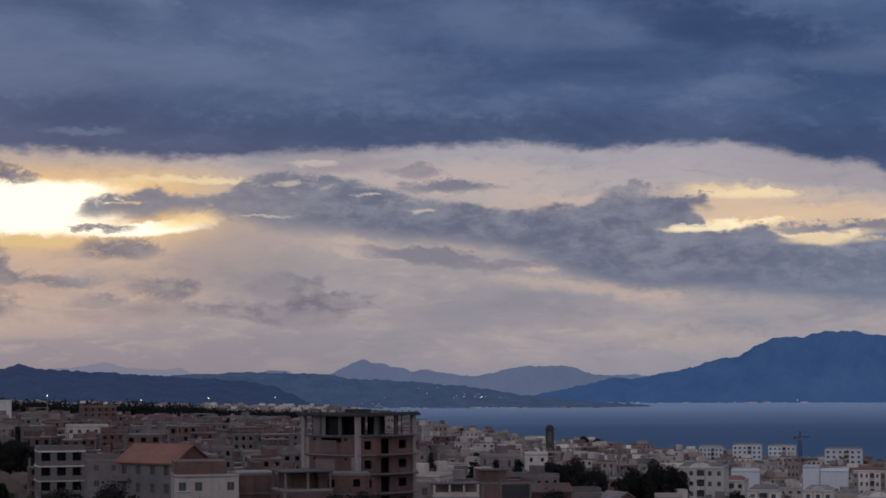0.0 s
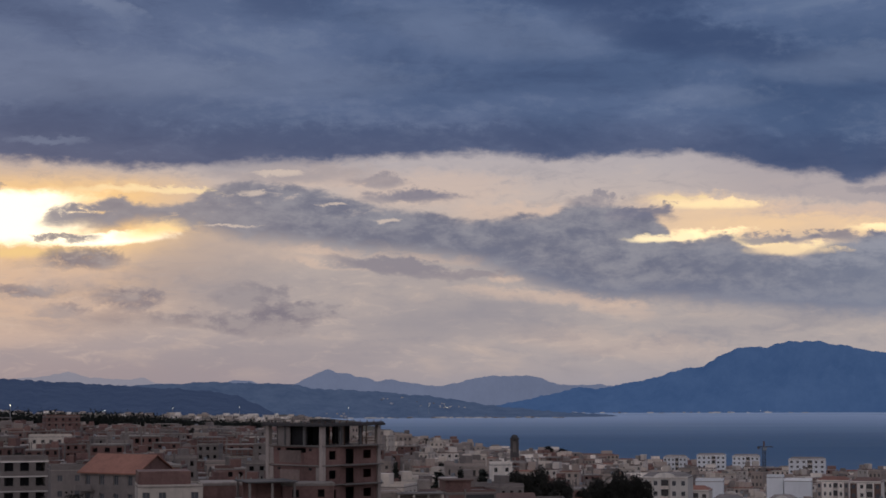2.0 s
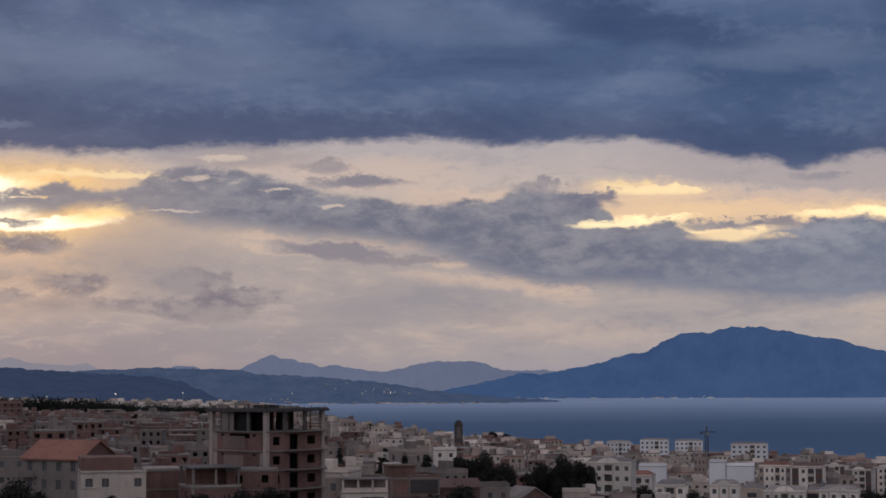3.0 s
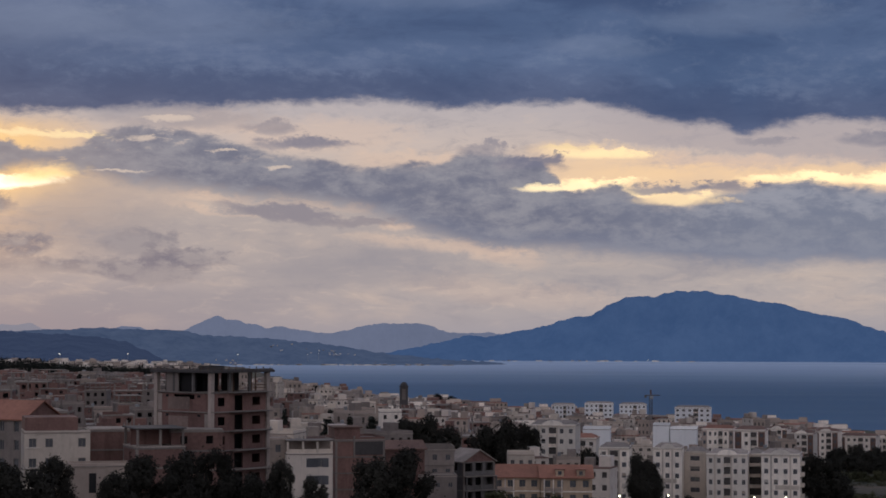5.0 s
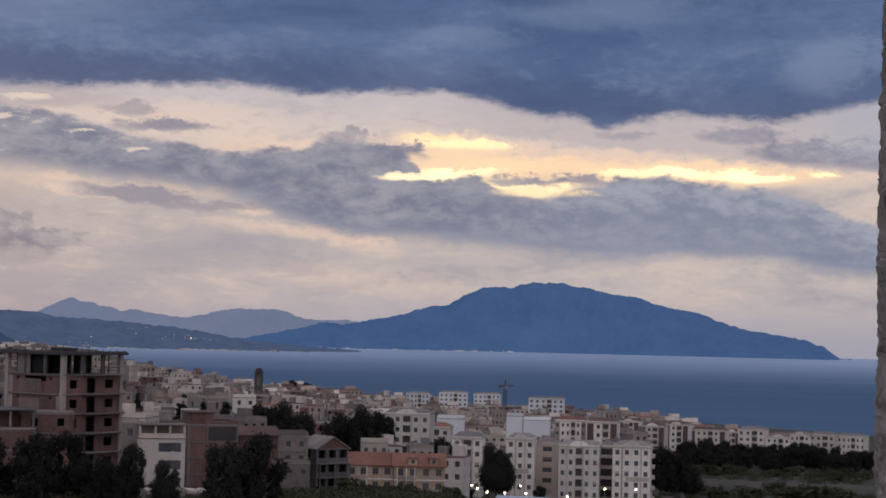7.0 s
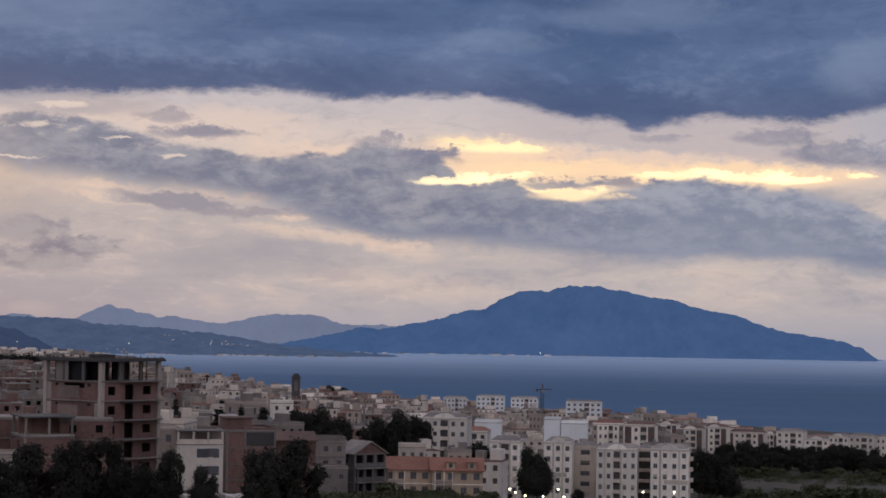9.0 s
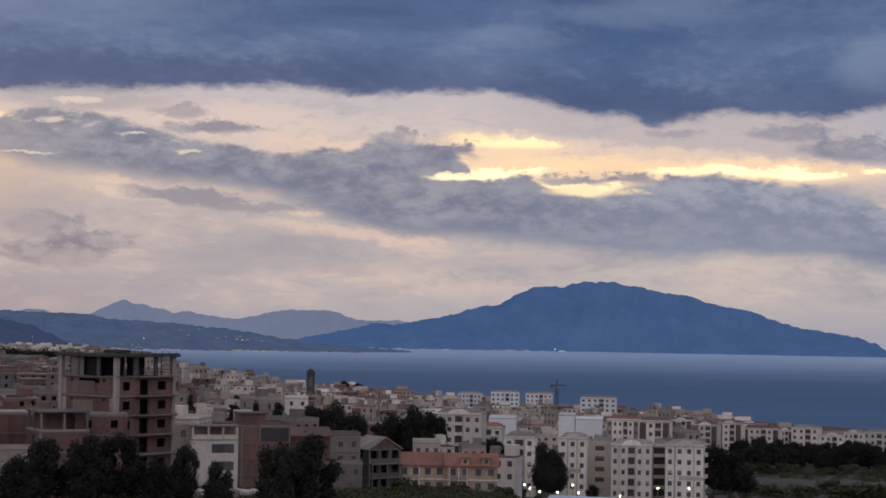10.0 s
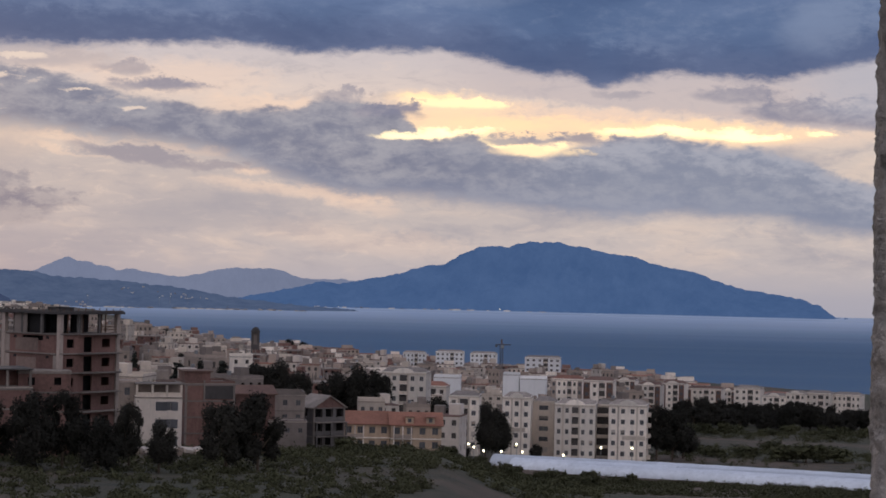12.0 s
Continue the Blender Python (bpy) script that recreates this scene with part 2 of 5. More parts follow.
# slits of light in the bank, grey haze that ties its crest to the deck
c = lay(c, blob(-10.4, 5.95, 2.6, 0.3, 0.0, 1.6, None, None, 0.0, 2.2), 0.6, srgb(150, 145, 153))
for a, e, w, h in ((-11.4, 5.33, 0.4, 0.09), (-7.5, 4.58, 0.36, 0.07), (-10.8, 5.93, 0.8, 0.1), (-12.0, 4.42, 0.9, 0.04), (-9.3, 5.0, 0.5, 0.04)):
    c = lay(c, blob(a, e, w, h, 0.1, 1.5, EG, None, 0.0, 1.5), 0.7, srgb(226, 204, 186))
# scraps of cloud in front of the light
for a, e, w, h, k in ((-0.2, 4.72, 0.9, 0.2, 0.9), (3.4, 3.98, 1.2, 0.13, 0.85), (5.2, 4.02, 1.1, 0.12, 0.8), (-6.8, 5.25, 1.2, 0.16, 0.85), (-7.8, 5.7, 0.7, 0.2, 0.6), (-1.6, 5.12, 0.8, 0.16, 0.6), (11.4, 4.9, 1.4, 0.34, 0.85),
                      (9.7, 5.35, 1.2, 0.24, 0.7), (6.5, 5.32, 0.6, 0.1, 0.5), (13.6, 4.75, 1.4, 0.4, 0.8)):
    c = lay(c, blob(a, e, w * 1.1, h * 1.1, 0.2, 1.6, None, None, 0.0, 3.2), k, W.mix(W.step(shade, -0.15, 0.2), srgb(120, 120, 138), srgb(150, 144, 152)))
c = lay(c, blob(14.0, 5.6, 2.6, 1.0, 0.0, 1.6), 0.6, srgb(164, 164, 174))
# the dark deck above
edge = line([(-30, 6.4), (-23.8, 6.34), (-19.7, 6.19), (-15.4, 6.08), (-13.7, 6.03), (-11.9, 6.16), (-7.9, 6.28), (-5.0, 6.45), (-3.7, 6.39), (-2.4, 6.29), (0, 6.4), (2.15, 6.28), (2.8, 6.13), (3.45, 5.89), (4.1, 5.73),
             (4.75, 5.77), (5.24, 5.73), (5.72, 5.5), (6.2, 5.6), (6.7, 5.76), (8.3, 5.84), (10.5, 5.7), (11.45, 5.88), (12.5, 6.1), (16, 6.4), (20, 6.4)])
ED = W.m("ADD", EL, total((nMid, 0.45), (nFine, 0.5)))
over = W.m("SUBTRACT", ED, edge)
deck = W.step(over, -0.14, 0.22)
str1 = field(0.07, 0.24, 20.0, 4, 0.5, 0.2)
str2 = field(0.20, 0.60, 40.0, 6, 0.55, 0.5)
deckc = W.ramp(W.m("ADD", total((str1, 0.8), (str2, 0.6)), 0.5), [(0.3, srgb(62, 83, 119)), (0.47, srgb(78, 97, 131)), (0.6, srgb(92, 109, 142)), (0.78, srgb(116, 131, 158))])
deckc = lay(deckc, W.step(AZ, -6.0, -22.0), 0.35, srgb(98, 108, 134))
deckc = lay(deckc, W.step(AZ, 3.0, 13.0), 0.3, srgb(100, 114, 144))
deckc = lay(deckc, W.step(over, 1.5, 0.1), 0.55, srgb(86, 92, 120))
deckc = lay(deckc, W.step(W.m("ADD", nFine, str2), 0.0, 0.3), 0.24, srgb(126, 136, 160))
deckc = lay(deckc, W.step(W.m("ADD", nHair, str2), 0.0, -0.3), 0.3, srgb(58, 75, 110))
# paler folds, then darker ones: azimuth, elevation, width, height, strength, tilt
for a, e, w, h, k, tl in ((-14.4, 12.5, 0.75, 0.5, 0.42, -0.7), (-16.0, 11.0, 1.1, 0.42, 0.36, -0.5), (-17.35, 6.76, 0.95, 0.12, 0.4, 0.0), (-4.8, 10.0, 3.3, 0.75, 0.2, -0.12), (5.9, 8.85, 2.8, 0.5, 0.24, 0.05),
                          (7.2, 11.6, 3.6, 0.8, 0.28, 0.0), (1.8, 8.0, 1.8, 0.3, 0.2, 0.0), (-17.6, 8.7, 5.4, 0.8, 0.22, 0.0), (-10.6, 8.6, 4.3, 0.6, 0.2, 0.0), (12.2, 7.4, 1.5, 0.8, 0.4, 0.2)):
    c_fold = W.m("MULTIPLY", blob(a, e, w, h, 0.0, 1.7, EW, AW, tl, 2.2), k)
    deckc = W.mix(c_fold, deckc, srgb(138, 148, 170))
for a, e, w, h, k, tl in ((-2.1, 11.1, 3.6, 0.6, 0.62, -0.12), (1.2, 9.7, 3.4, 0.55, 0.58, -0.16), (-2.1, 12.7, 5.6, 1.0, 0.35, 0.0), (-8.8, 6.9, 8.0, 0.42, 0.35, 0.0), (4.4, 6.35, 3.4, 0.5, 0.35, -0.04),
                          (-19.7, 7.35, 5.6, 0.42, 0.3, 0.0), (-10.6, 11.0, 1.4, 0.75, 0.35, 0.0), (9.7, 10.1, 1.8, 1.2, 0.35, 0.0)):
    c_fold = W.m("MULTIPLY", blob(a, e, w, h, 0.0, 1.7, EW, AW, tl, 1.6), k * 1.2)
    deckc = W.mix(c_fold, deckc, srgb(56, 74, 110))
c = W.mix(deck, c, deckc)
# overhead and behind, the cloud is thinner and lets the day through
day = W.m("MULTIPLY", W.step(EL, 18.0, 70.0), 0.55)
back = W.m("MULTIPLY", W.step(sy, 0.25, -0.6), W.step(EL, -4.0, 12.0))
c = W.mix(W.m("MAXIMUM", day, back), c, (0.60, 0.575, 0.64))
sky = WT.nodes.new("ShaderNodeTexSky")
sky.sky_type, sky.sun_disc = "NISHITA", False
sky.sun_elevation, sky.sun_rotation = radians(4.0), radians(-21.0)
c = W.mix(0.0015, c, sky.outputs[0], "ADD")
bg = WT.nodes.new("ShaderNodeBackground")
WT.links.new(c, bg.inputs[0])
bg.inputs[1].default_value = 1.0
WT.links.new(bg.outputs[0], WT.nodes.new("ShaderNodeOutputWorld").inputs[0])

lamp = bpy.data.lights.new("sun", "SUN")
lamp.energy, lamp.angle, lamp.color = 0.35, radians(14), (1.0, 0.78, 0.55)
sun = new("sun", lamp)
sun.matrix_world = look((0, 0, 0), (-math.sin(radians(-21)), -math.cos(radians(-21)), -math.tan(radians(5))))


# ---- materials ----
def material(name, base, rough=0.85, spread=0.25, grain=1.2, patch=0.12, bump=0.3, metal=0.0, tint=None, each=0.2, spec=0.4, streak=0.3):
    """A surface with stains at a broad and a fine scale; each: how far the colour differs from thing to thing."""
    m = bpy.data.materials.new(name)
    m.use_nodes = True
    n = Nodes(m.node_tree)
    b = m.node_tree.nodes["Principled BSDF"]
    pos = m.node_tree.nodes.new("ShaderNodeNewGeometry").outputs["Position"]
    f1 = n.noise(pos, patch, 4, 0.6)
    f2 = n.noise(pos, grain, 6, 0.65)
    f = n.m("ADD", n.m("MULTIPLY", f1, 0.6), n.m("MULTIPLY", f2, 0.4))
    dark = tuple(x * (1 - spread) for x in base)
    lite = tuple(min(1, x * (1 + spread)) for x in base)
    col = n.ramp(f, [(0.32, dark), (0.5, base), (0.68, tint or lite)])
    rnd = m.node_tree.nodes.new("ShaderNodeObjectInfo").outputs["Random"]
    col = n.mix(1.0, col, n.ramp(rnd, [(0, (1 - each, 1 - each, 1 - each)), (1, (1 + each, 1 + each * 0.9, 1 + each * 0.8))]), "MULTIPLY")
    sc = m.node_tree.nodes.new("ShaderNodeVectorMath")
    sc.operation = "MULTIPLY"
    m.node_tree.links.new(pos, sc.inputs[0])
    sc.inputs[1].default_value = (1.0, 1.0, 0.16)
    run = n.step(n.noise(sc.outputs[0], 0.8, 5, 0.65), 0.45, 0.75)
    col = n.mix(n.m("MULTIPLY", run, streak), col, tuple(x * 0.45 for x in base))
    n.put(b.inputs["Base Color"], col)
    b.inputs["Specular IOR Level"].default_value = spec
    b.inputs["Roughness"].default_value = rough
    b.inputs["Metallic"].default_value = metal
    if bump:
        bp = m.node_tree.nodes.new("ShaderNodeBump")
        bp.inputs["Strength"].default_value = bump
        bp.inputs["Distance"].default_value = 0.06
        n.put(bp.inputs["Height"], f2)
        n.put(b.inputs["Normal"], bp.outputs[0])
    return m


WHITE = material("white_render", (0.76, 0.69, 0.61), 0.9, 0.16, 0.9, 0.10, streak=0.4)
PALE = material("fresh_white_paint", (0.84, 0.84, 0.84), 0.8, 0.06, 0.9, 0.10, streak=0.12)
TAN = material("tan_render", (0.50, 0.375, 0.27), 0.9, 0.2)
OFFWHITE = material("weathered_white_render", (0.60, 0.53, 0.465), 0.9, 0.16, 0.9, 0.10, streak=0.4)
CREAM = material("cream_render", (0.55, 0.475, 0.40), 0.9, 0.2, 0.9, 0.10)
GREYPL = material("grey_cement_render", (0.215, 0.182, 0.163), 0.92, 0.25)
SAND = material("sand_render", (0.36, 0.295, 0.25), 0.9, 0.2)
BRICK = material("hollow_red_brick", (0.185, 0.106, 0.09), 0.92, 0.38, 2.2, streak=0.5)
CONC = material("raw_concrete", (0.20, 0.172, 0.152), 0.9, 0.22, 1.5)
PALECONC = material("pale_cement_render", (0.34, 0.285, 0.25), 0.92, 0.25, 1.6)
MORTAR = material("smeared_mortar", (0.195, 0.142, 0.122), 0.94, 0.35, 1.8)
DARKCONC = material("weathered_concrete", (0.13, 0.12, 0.115), 0.92, 0.3)
TILE = material("red_roof_tile", (0.27, 0.125, 0.085), 0.85, 0.3, 2.0)
BROWN = material("brown_roof_tile", (0.15, 0.09, 0.07), 0.85, 0.3)
ROOF = material("dusty_roof_screed", (0.28, 0.24, 0.21), 0.95, 0.3, 0.8, 0.2)
# dark grey, which also paints the shade of a recess on one brick house
DARKGREY = material("dark_grey_and_shade", (0.075, 0.068, 0.066), 0.95, 0.3)
# shade of room interiors put into colour: near-black, then a dimmer grey
INSIDE = material("interior_shade", (0.018, 0.017, 0.018), 0.95, 0.3)
ROOMS = material("dim_room_shade", (0.075, 0.068, 0.064), 0.9, 0.4)
GLASS = material("window_glass", (0.105, 0.108, 0.118), 0.12, 0.3, 0.5, 0.1, 0.0)
FRAME = material("window_frame_paint", (0.20, 0.18, 0.16), 0.6)
METAL = material("galvanised_steel", (0.32, 0.33, 0.34), 0.45, 0.2, 2.0, 0.2, 0.1, 0.8)
REBAR = material("rusty_steel", (0.13, 0.075, 0.05), 0.8)
BARK = material("bark", (0.10, 0.075, 0.055), 0.95, 0.4, 3.0)
LEAF = material("dark_foliage", (0.032, 0.031, 0.026), 0.85, 0.4, 0.7, 0.3, 0.0, spec=0.08)
CYPRESS = material("cypress_foliage", (0.028, 0.031, 0.026), 0.9, 0.4, 0.7, 0.3, 0.0, spec=0.08)
SCRUB = material("scrub_foliage", (0.070, 0.072, 0.040), 0.9, 0.4, 0.7, 0.3, 0.0, spec=0.08)
SANDY = material("excavated_earth", (0.17, 0.125, 0.09), 0.95, 0.35)
FILM = material("greenhouse_film", (0.62, 0.66, 0.72), 0.5, 0.15, 0.8, 0.15, 0.3)


# ---- ground, sea, far shore ----
def at(az, d, z=None):
    a = radians(az)
    x, y = d * math.sin(a), d * math.cos(a)
    return Vector((x, y, ground(x, y) if z is None else z))


PAZ = [-20, -11, -4.5, 1.5, 4.0]
PROFILE = [([0, 150, 330, 480, 700, 1100, 1600, 2300, 2700, 6000], [61, 57, 51, 53, 52.5, 51, 44.5, 37, 37, 0]),
           ([0, 150, 330, 500, 800, 1100, 1600, 2300, 2550, 2800, 3000, 3150, 6000], [61, 57, 50, 47, 46, 44, 37, 25, 22.5, 24.5, 25, 16, -4]),
           ([0, 150, 330, 365, 430, 500, 640, 900, 1100, 1500, 2000], [61, 57, 49.5, 46.7, 43, 43, 41, 34, 28, 19, 10]),
           ([0, 150, 330, 365, 452, 510, 580, 700, 860, 960, 1300, 1500, 1700], [61, 57, 49.5, 46.7, 39, 31, 28, 23, 17, 15, 11, 8, 5]),
           ([0, 150, 330, 400, 452, 490, 510, 540, 580, 700, 860, 960, 1300, 1500, 1700], [61, 56, 44, 38, 33.5, 30, 29, 28.5, 28, 23, 17, 15, 10, 7, 5])]
SA = [-180, -30, -13, -10, -8, -6, -4, 0, 5, 12, 16, 25, 180]
SD = [6000, 6000, 6000, 4200, 2900, 2300, 2000, 1850, 1720, 1520, 1450, 1300, 1100]


def ground(x, y):
    d, az = math.hypot(x, y), math.degrees(math.atan2(x, y))
    h = float(np.interp(az, PAZ, [np.interp(d, *q) for q in PROFILE]))
    h += noise.noise(Vector((x / 60, y / 60, 0))) * min(0.7, d / 200)
    shore = float(np.interp(az, SA, SD))
    if d > shore - 160:
        h += (d - shore + 160) / 160 * -(h + 1.0)
    return max(h, -6.0)


def mesh_of(bm, name, mats, smooth=False):
    me = bpy.data.meshes.new(name)
    bm.to_mesh(me)
    bm.free()
    for m in mats if isinstance(mats, (list, tuple)) else [mats]:
        me.materials.append(m)
    if smooth:
        for p in me.polygons:
            p.use_smooth = True
    return me


def part(name, bm, mat, parent, label=""):
    me = bm if isinstance(bm, bpy.types.Mesh) else mesh_of(bm, name, mat)
    ob = new(name, me)
    ob.parent = parent
    return tagged(ob, label)


def sheet(rows_, name, mat, smooth=True):
    """A mesh over a grid of points."""
    n, k = len(rows_), len(rows_[0])
    me = bpy.data.meshes.new(name)
    me.from_pydata([p for r in rows_ for p in r], [], [(i * k + j, i * k + j + 1, (i + 1) * k + j + 1, (i + 1) * k + j) for i in range(n - 1) for j in range(k - 1)])
    me.materials.append(mat)
    for p in me.polygons:
        p.use_smooth = smooth
    return me


def land_material():
    m = bpy.data.materials.new("dry_ground_and_grass")
    m.use_nodes = True
    n = Nodes(m.node_tree)
    b = m.node_tree.nodes["Principled BSDF"]
    pos = m.node_tree.nodes.new("ShaderNodeNewGeometry").outputs["Position"]
    big = n.noise(pos, 0.012, 4, 0.6)
    mid = n.noise(pos, 0.09, 6, 0.65)
    fine = n.noise(pos, 0.9, 5, 0.7)
    col = n.ramp(big, [(0.36, (0.052, 0.058, 0.028)), (0.48, (0.072, 0.060, 0.038)), (0.6, (0.125, 0.088, 0.062)), (0.72, (0.09, 0.066, 0.05))])
    col = n.mix(n.step(mid, 0.45, 0.65), col, (0.038, 0.042, 0.024))
    col = n.mix(n.m("MULTIPLY", n.step(fine, 0.4, 0.7), 0.4), col, (0.092, 0.068, 0.047))
    n.put(b.inputs["Base Color"], col)
    b.inputs["Roughness"].default_value = 0.95
    bp = m.node_tree.nodes.new("ShaderNodeBump")
    bp.inputs["Strength"].default_value, bp.inputs["Distance"].default_value = 0.8, 0.4
    n.put(bp.inputs["Height"], n.m("ADD", mid, fine))
    n.put(b.inputs["Normal"], bp.outputs[0])
    return m


LAND = land_material()
azs = [-180 + 5 * i for i in range(30)] + [-30 + 0.5 * i for i in range(100)] + [20 + 5 * i for i in range(33)]
ds = [0.0, 20, 60, 110] + [150 + 14 * i for i in range(60)] + [1000 + 45 * i for i in range(60)] + [3750, 4100, 4500, 4990]
tagged(new("ground", sheet([[tuple(at(a, d)) for a in azs] for d in ds], "ground", LAND)),
       "sloping ground with dry grass, bare earth and scrub", "ground", kind="structure")


def sea_material():
    m = bpy.data.materials.new("sea_water")
    m.use_nodes = True
    n = Nodes(m.node_tree)
    b = m.node_tree.nodes["Principled BSDF"]
    pos = m.node_tree.nodes.new("ShaderNodeNewGeometry").outputs["Position"]
    wide = n.noise(pos, 0.0016, 5, 0.6)
    far = m.node_tree.nodes.new("ShaderNodeVectorMath")
    far.operation = "LENGTH"
    m.node_tree.links.new(pos, far.inputs[0])
    calm = n.step(n.m("ADD", far.outputs["Value"], n.m("MULTIPLY", wide, 500.0)), 2900.0, 4900.0)
    n.put(b.inputs["Base Color"], n.ramp(wide, [(0.35, (0.038, 0.102, 0.196)), (0.65, (0.050, 0.126, 0.234))]))
    n.put(b.inputs["Roughness"], n.m("SUBTRACT", 0.5, n.m("MULTIPLY", calm, 0.24)))
    b.inputs["IOR"].default_value = 1.33
    bp = m.node_tree.nodes.new("ShaderNodeBump")
    bp.inputs["Distance"].default_value = 1.2
    n.put(bp.inputs["Strength"], n.m("SUBTRACT", 0.7, n.m("MULTIPLY", calm, 0.7)))
    lanes_ = m.node_tree.nodes.new("ShaderNodeVectorMath")
    lanes_.operation = "MULTIPLY"
    m.node_tree.links.new(pos, lanes_.inputs[0])
    lanes_.inputs[1].default_value = (0.0012, 0.009, 0.0)
    n.put(b.inputs["Base Color"], n.mix(n.m("MULTIPLY", n.step(n.noise(lanes_.outputs[0], 1.0, 6, 0.65), 0.45, 0.7), 0.6), n.ramp(wide, [(0.35, (0.038, 0.102, 0.196)), (0.65, (0.050, 0.126, 0.234))]), (0.085, 0.15, 0.23)))
    n.put(bp.inputs["Height"], n.m("ADD", n.noise(pos, 0.05, 5, 0.6), n.m("MULTIPLY", n.noise(pos, 0.4, 3, 0.6), 0.3)))
    n.put(b.inputs["Normal"], bp.outputs[0])
    # haze and pale sky reflection on the far water, put in as a diffuse tint
    haze_tint = m.node_tree.nodes.new("ShaderNodeBsdfDiffuse")
    haze_tint.inputs["Color"].default_value = (0.56, 0.66, 0.80, 1)
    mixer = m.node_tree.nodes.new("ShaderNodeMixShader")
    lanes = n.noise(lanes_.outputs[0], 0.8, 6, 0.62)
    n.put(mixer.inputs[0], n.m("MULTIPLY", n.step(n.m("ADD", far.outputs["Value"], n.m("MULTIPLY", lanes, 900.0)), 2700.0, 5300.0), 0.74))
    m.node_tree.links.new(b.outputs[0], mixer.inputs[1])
    m.node_tree.links.new(haze_tint.outputs[0], mixer.inputs[2])
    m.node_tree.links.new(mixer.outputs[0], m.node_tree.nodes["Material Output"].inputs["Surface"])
    return m


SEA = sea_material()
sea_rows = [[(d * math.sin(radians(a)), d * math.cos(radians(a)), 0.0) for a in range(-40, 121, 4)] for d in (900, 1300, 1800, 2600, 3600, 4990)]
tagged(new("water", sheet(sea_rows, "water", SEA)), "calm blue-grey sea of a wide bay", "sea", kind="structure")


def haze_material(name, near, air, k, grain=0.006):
    """Far land: its own colour, with the veil of lit air put in as emission."""
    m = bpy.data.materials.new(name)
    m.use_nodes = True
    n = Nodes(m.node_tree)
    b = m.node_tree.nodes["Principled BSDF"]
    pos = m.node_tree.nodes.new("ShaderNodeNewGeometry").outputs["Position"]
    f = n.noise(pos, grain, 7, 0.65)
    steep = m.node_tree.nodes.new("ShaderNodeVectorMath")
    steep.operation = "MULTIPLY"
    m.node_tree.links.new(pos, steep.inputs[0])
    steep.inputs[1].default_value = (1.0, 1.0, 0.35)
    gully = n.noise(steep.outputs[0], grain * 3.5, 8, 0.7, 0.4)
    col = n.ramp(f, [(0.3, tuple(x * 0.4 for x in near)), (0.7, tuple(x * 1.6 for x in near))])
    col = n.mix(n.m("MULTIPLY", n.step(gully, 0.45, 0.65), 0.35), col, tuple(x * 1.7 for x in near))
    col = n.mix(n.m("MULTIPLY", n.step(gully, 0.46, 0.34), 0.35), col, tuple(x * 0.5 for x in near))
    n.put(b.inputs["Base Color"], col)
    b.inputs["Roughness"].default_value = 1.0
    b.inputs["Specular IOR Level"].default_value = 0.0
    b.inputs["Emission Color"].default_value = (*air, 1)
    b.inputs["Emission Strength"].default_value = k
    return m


SLOPES = {}


def on_slope(name, az, v):
    """A place on a range of hills: azimuth, and 0 at its foot to 1 at its crest."""
    a0, a1, grid, rows_n = SLOPES[name]
    row = grid[min(rows_n, int(v * rows_n))]
    return Vector(row[max(0, min(len(row) - 1, int((az - a0) / (a1 - a0) * (len(row) - 1))))])


def ridge(name, label, pts, d0, d1, mat, rough, seed, rows_n=16, foot=-2.0):
    """A range of hills between the distances d0 and d1; pts: (azimuth, elevation of the skyline)."""
    a0, a1 = pts[0][0], pts[-1][0]
    n = int((a1 - a0) / 0.06)
    grid = []
    for j in range(rows_n + 3):
        v = min(1.0, j / rows_n)
        row = []
        for i in range(n + 1):
            a = a0 + (a1 - a0) * i / n
            d = d0 + (d1 - d0) * v + max(0, j - rows_n) * 30
            e = float(np.interp(a, [p[0] for p in pts], [p[1] for p in pts]))
            crest = EYE + d1 * math.tan(radians(e)) - foot
            s = v ** 0.8
            h = crest * s
            p = Vector((a * 1.4 + seed, v * 2.0, seed))
            h += noise.fractal(p * 1.2, 0.9, 2.1, 5) * rough * math.sin(math.pi * min(1, v * 0.93)) * max(0.15, crest / 150)
            h += noise.fractal(Vector((a * 5 + seed, 0, seed)), 0.7, 2.0, 6) * max(rough * 0.07, 2.4) * v
            if j > rows_n:
                h -= (j - rows_n) * 12
            row.append((d * math.sin(radians(a)), d * math.cos(radians(a)), foot + max(h, -1)))
        grid.append(row)
    SLOPES[name] = (a0, a1, grid, rows_n)
    return tagged(new(name, sheet(grid, name, mat)), label, "hills", kind="structure")


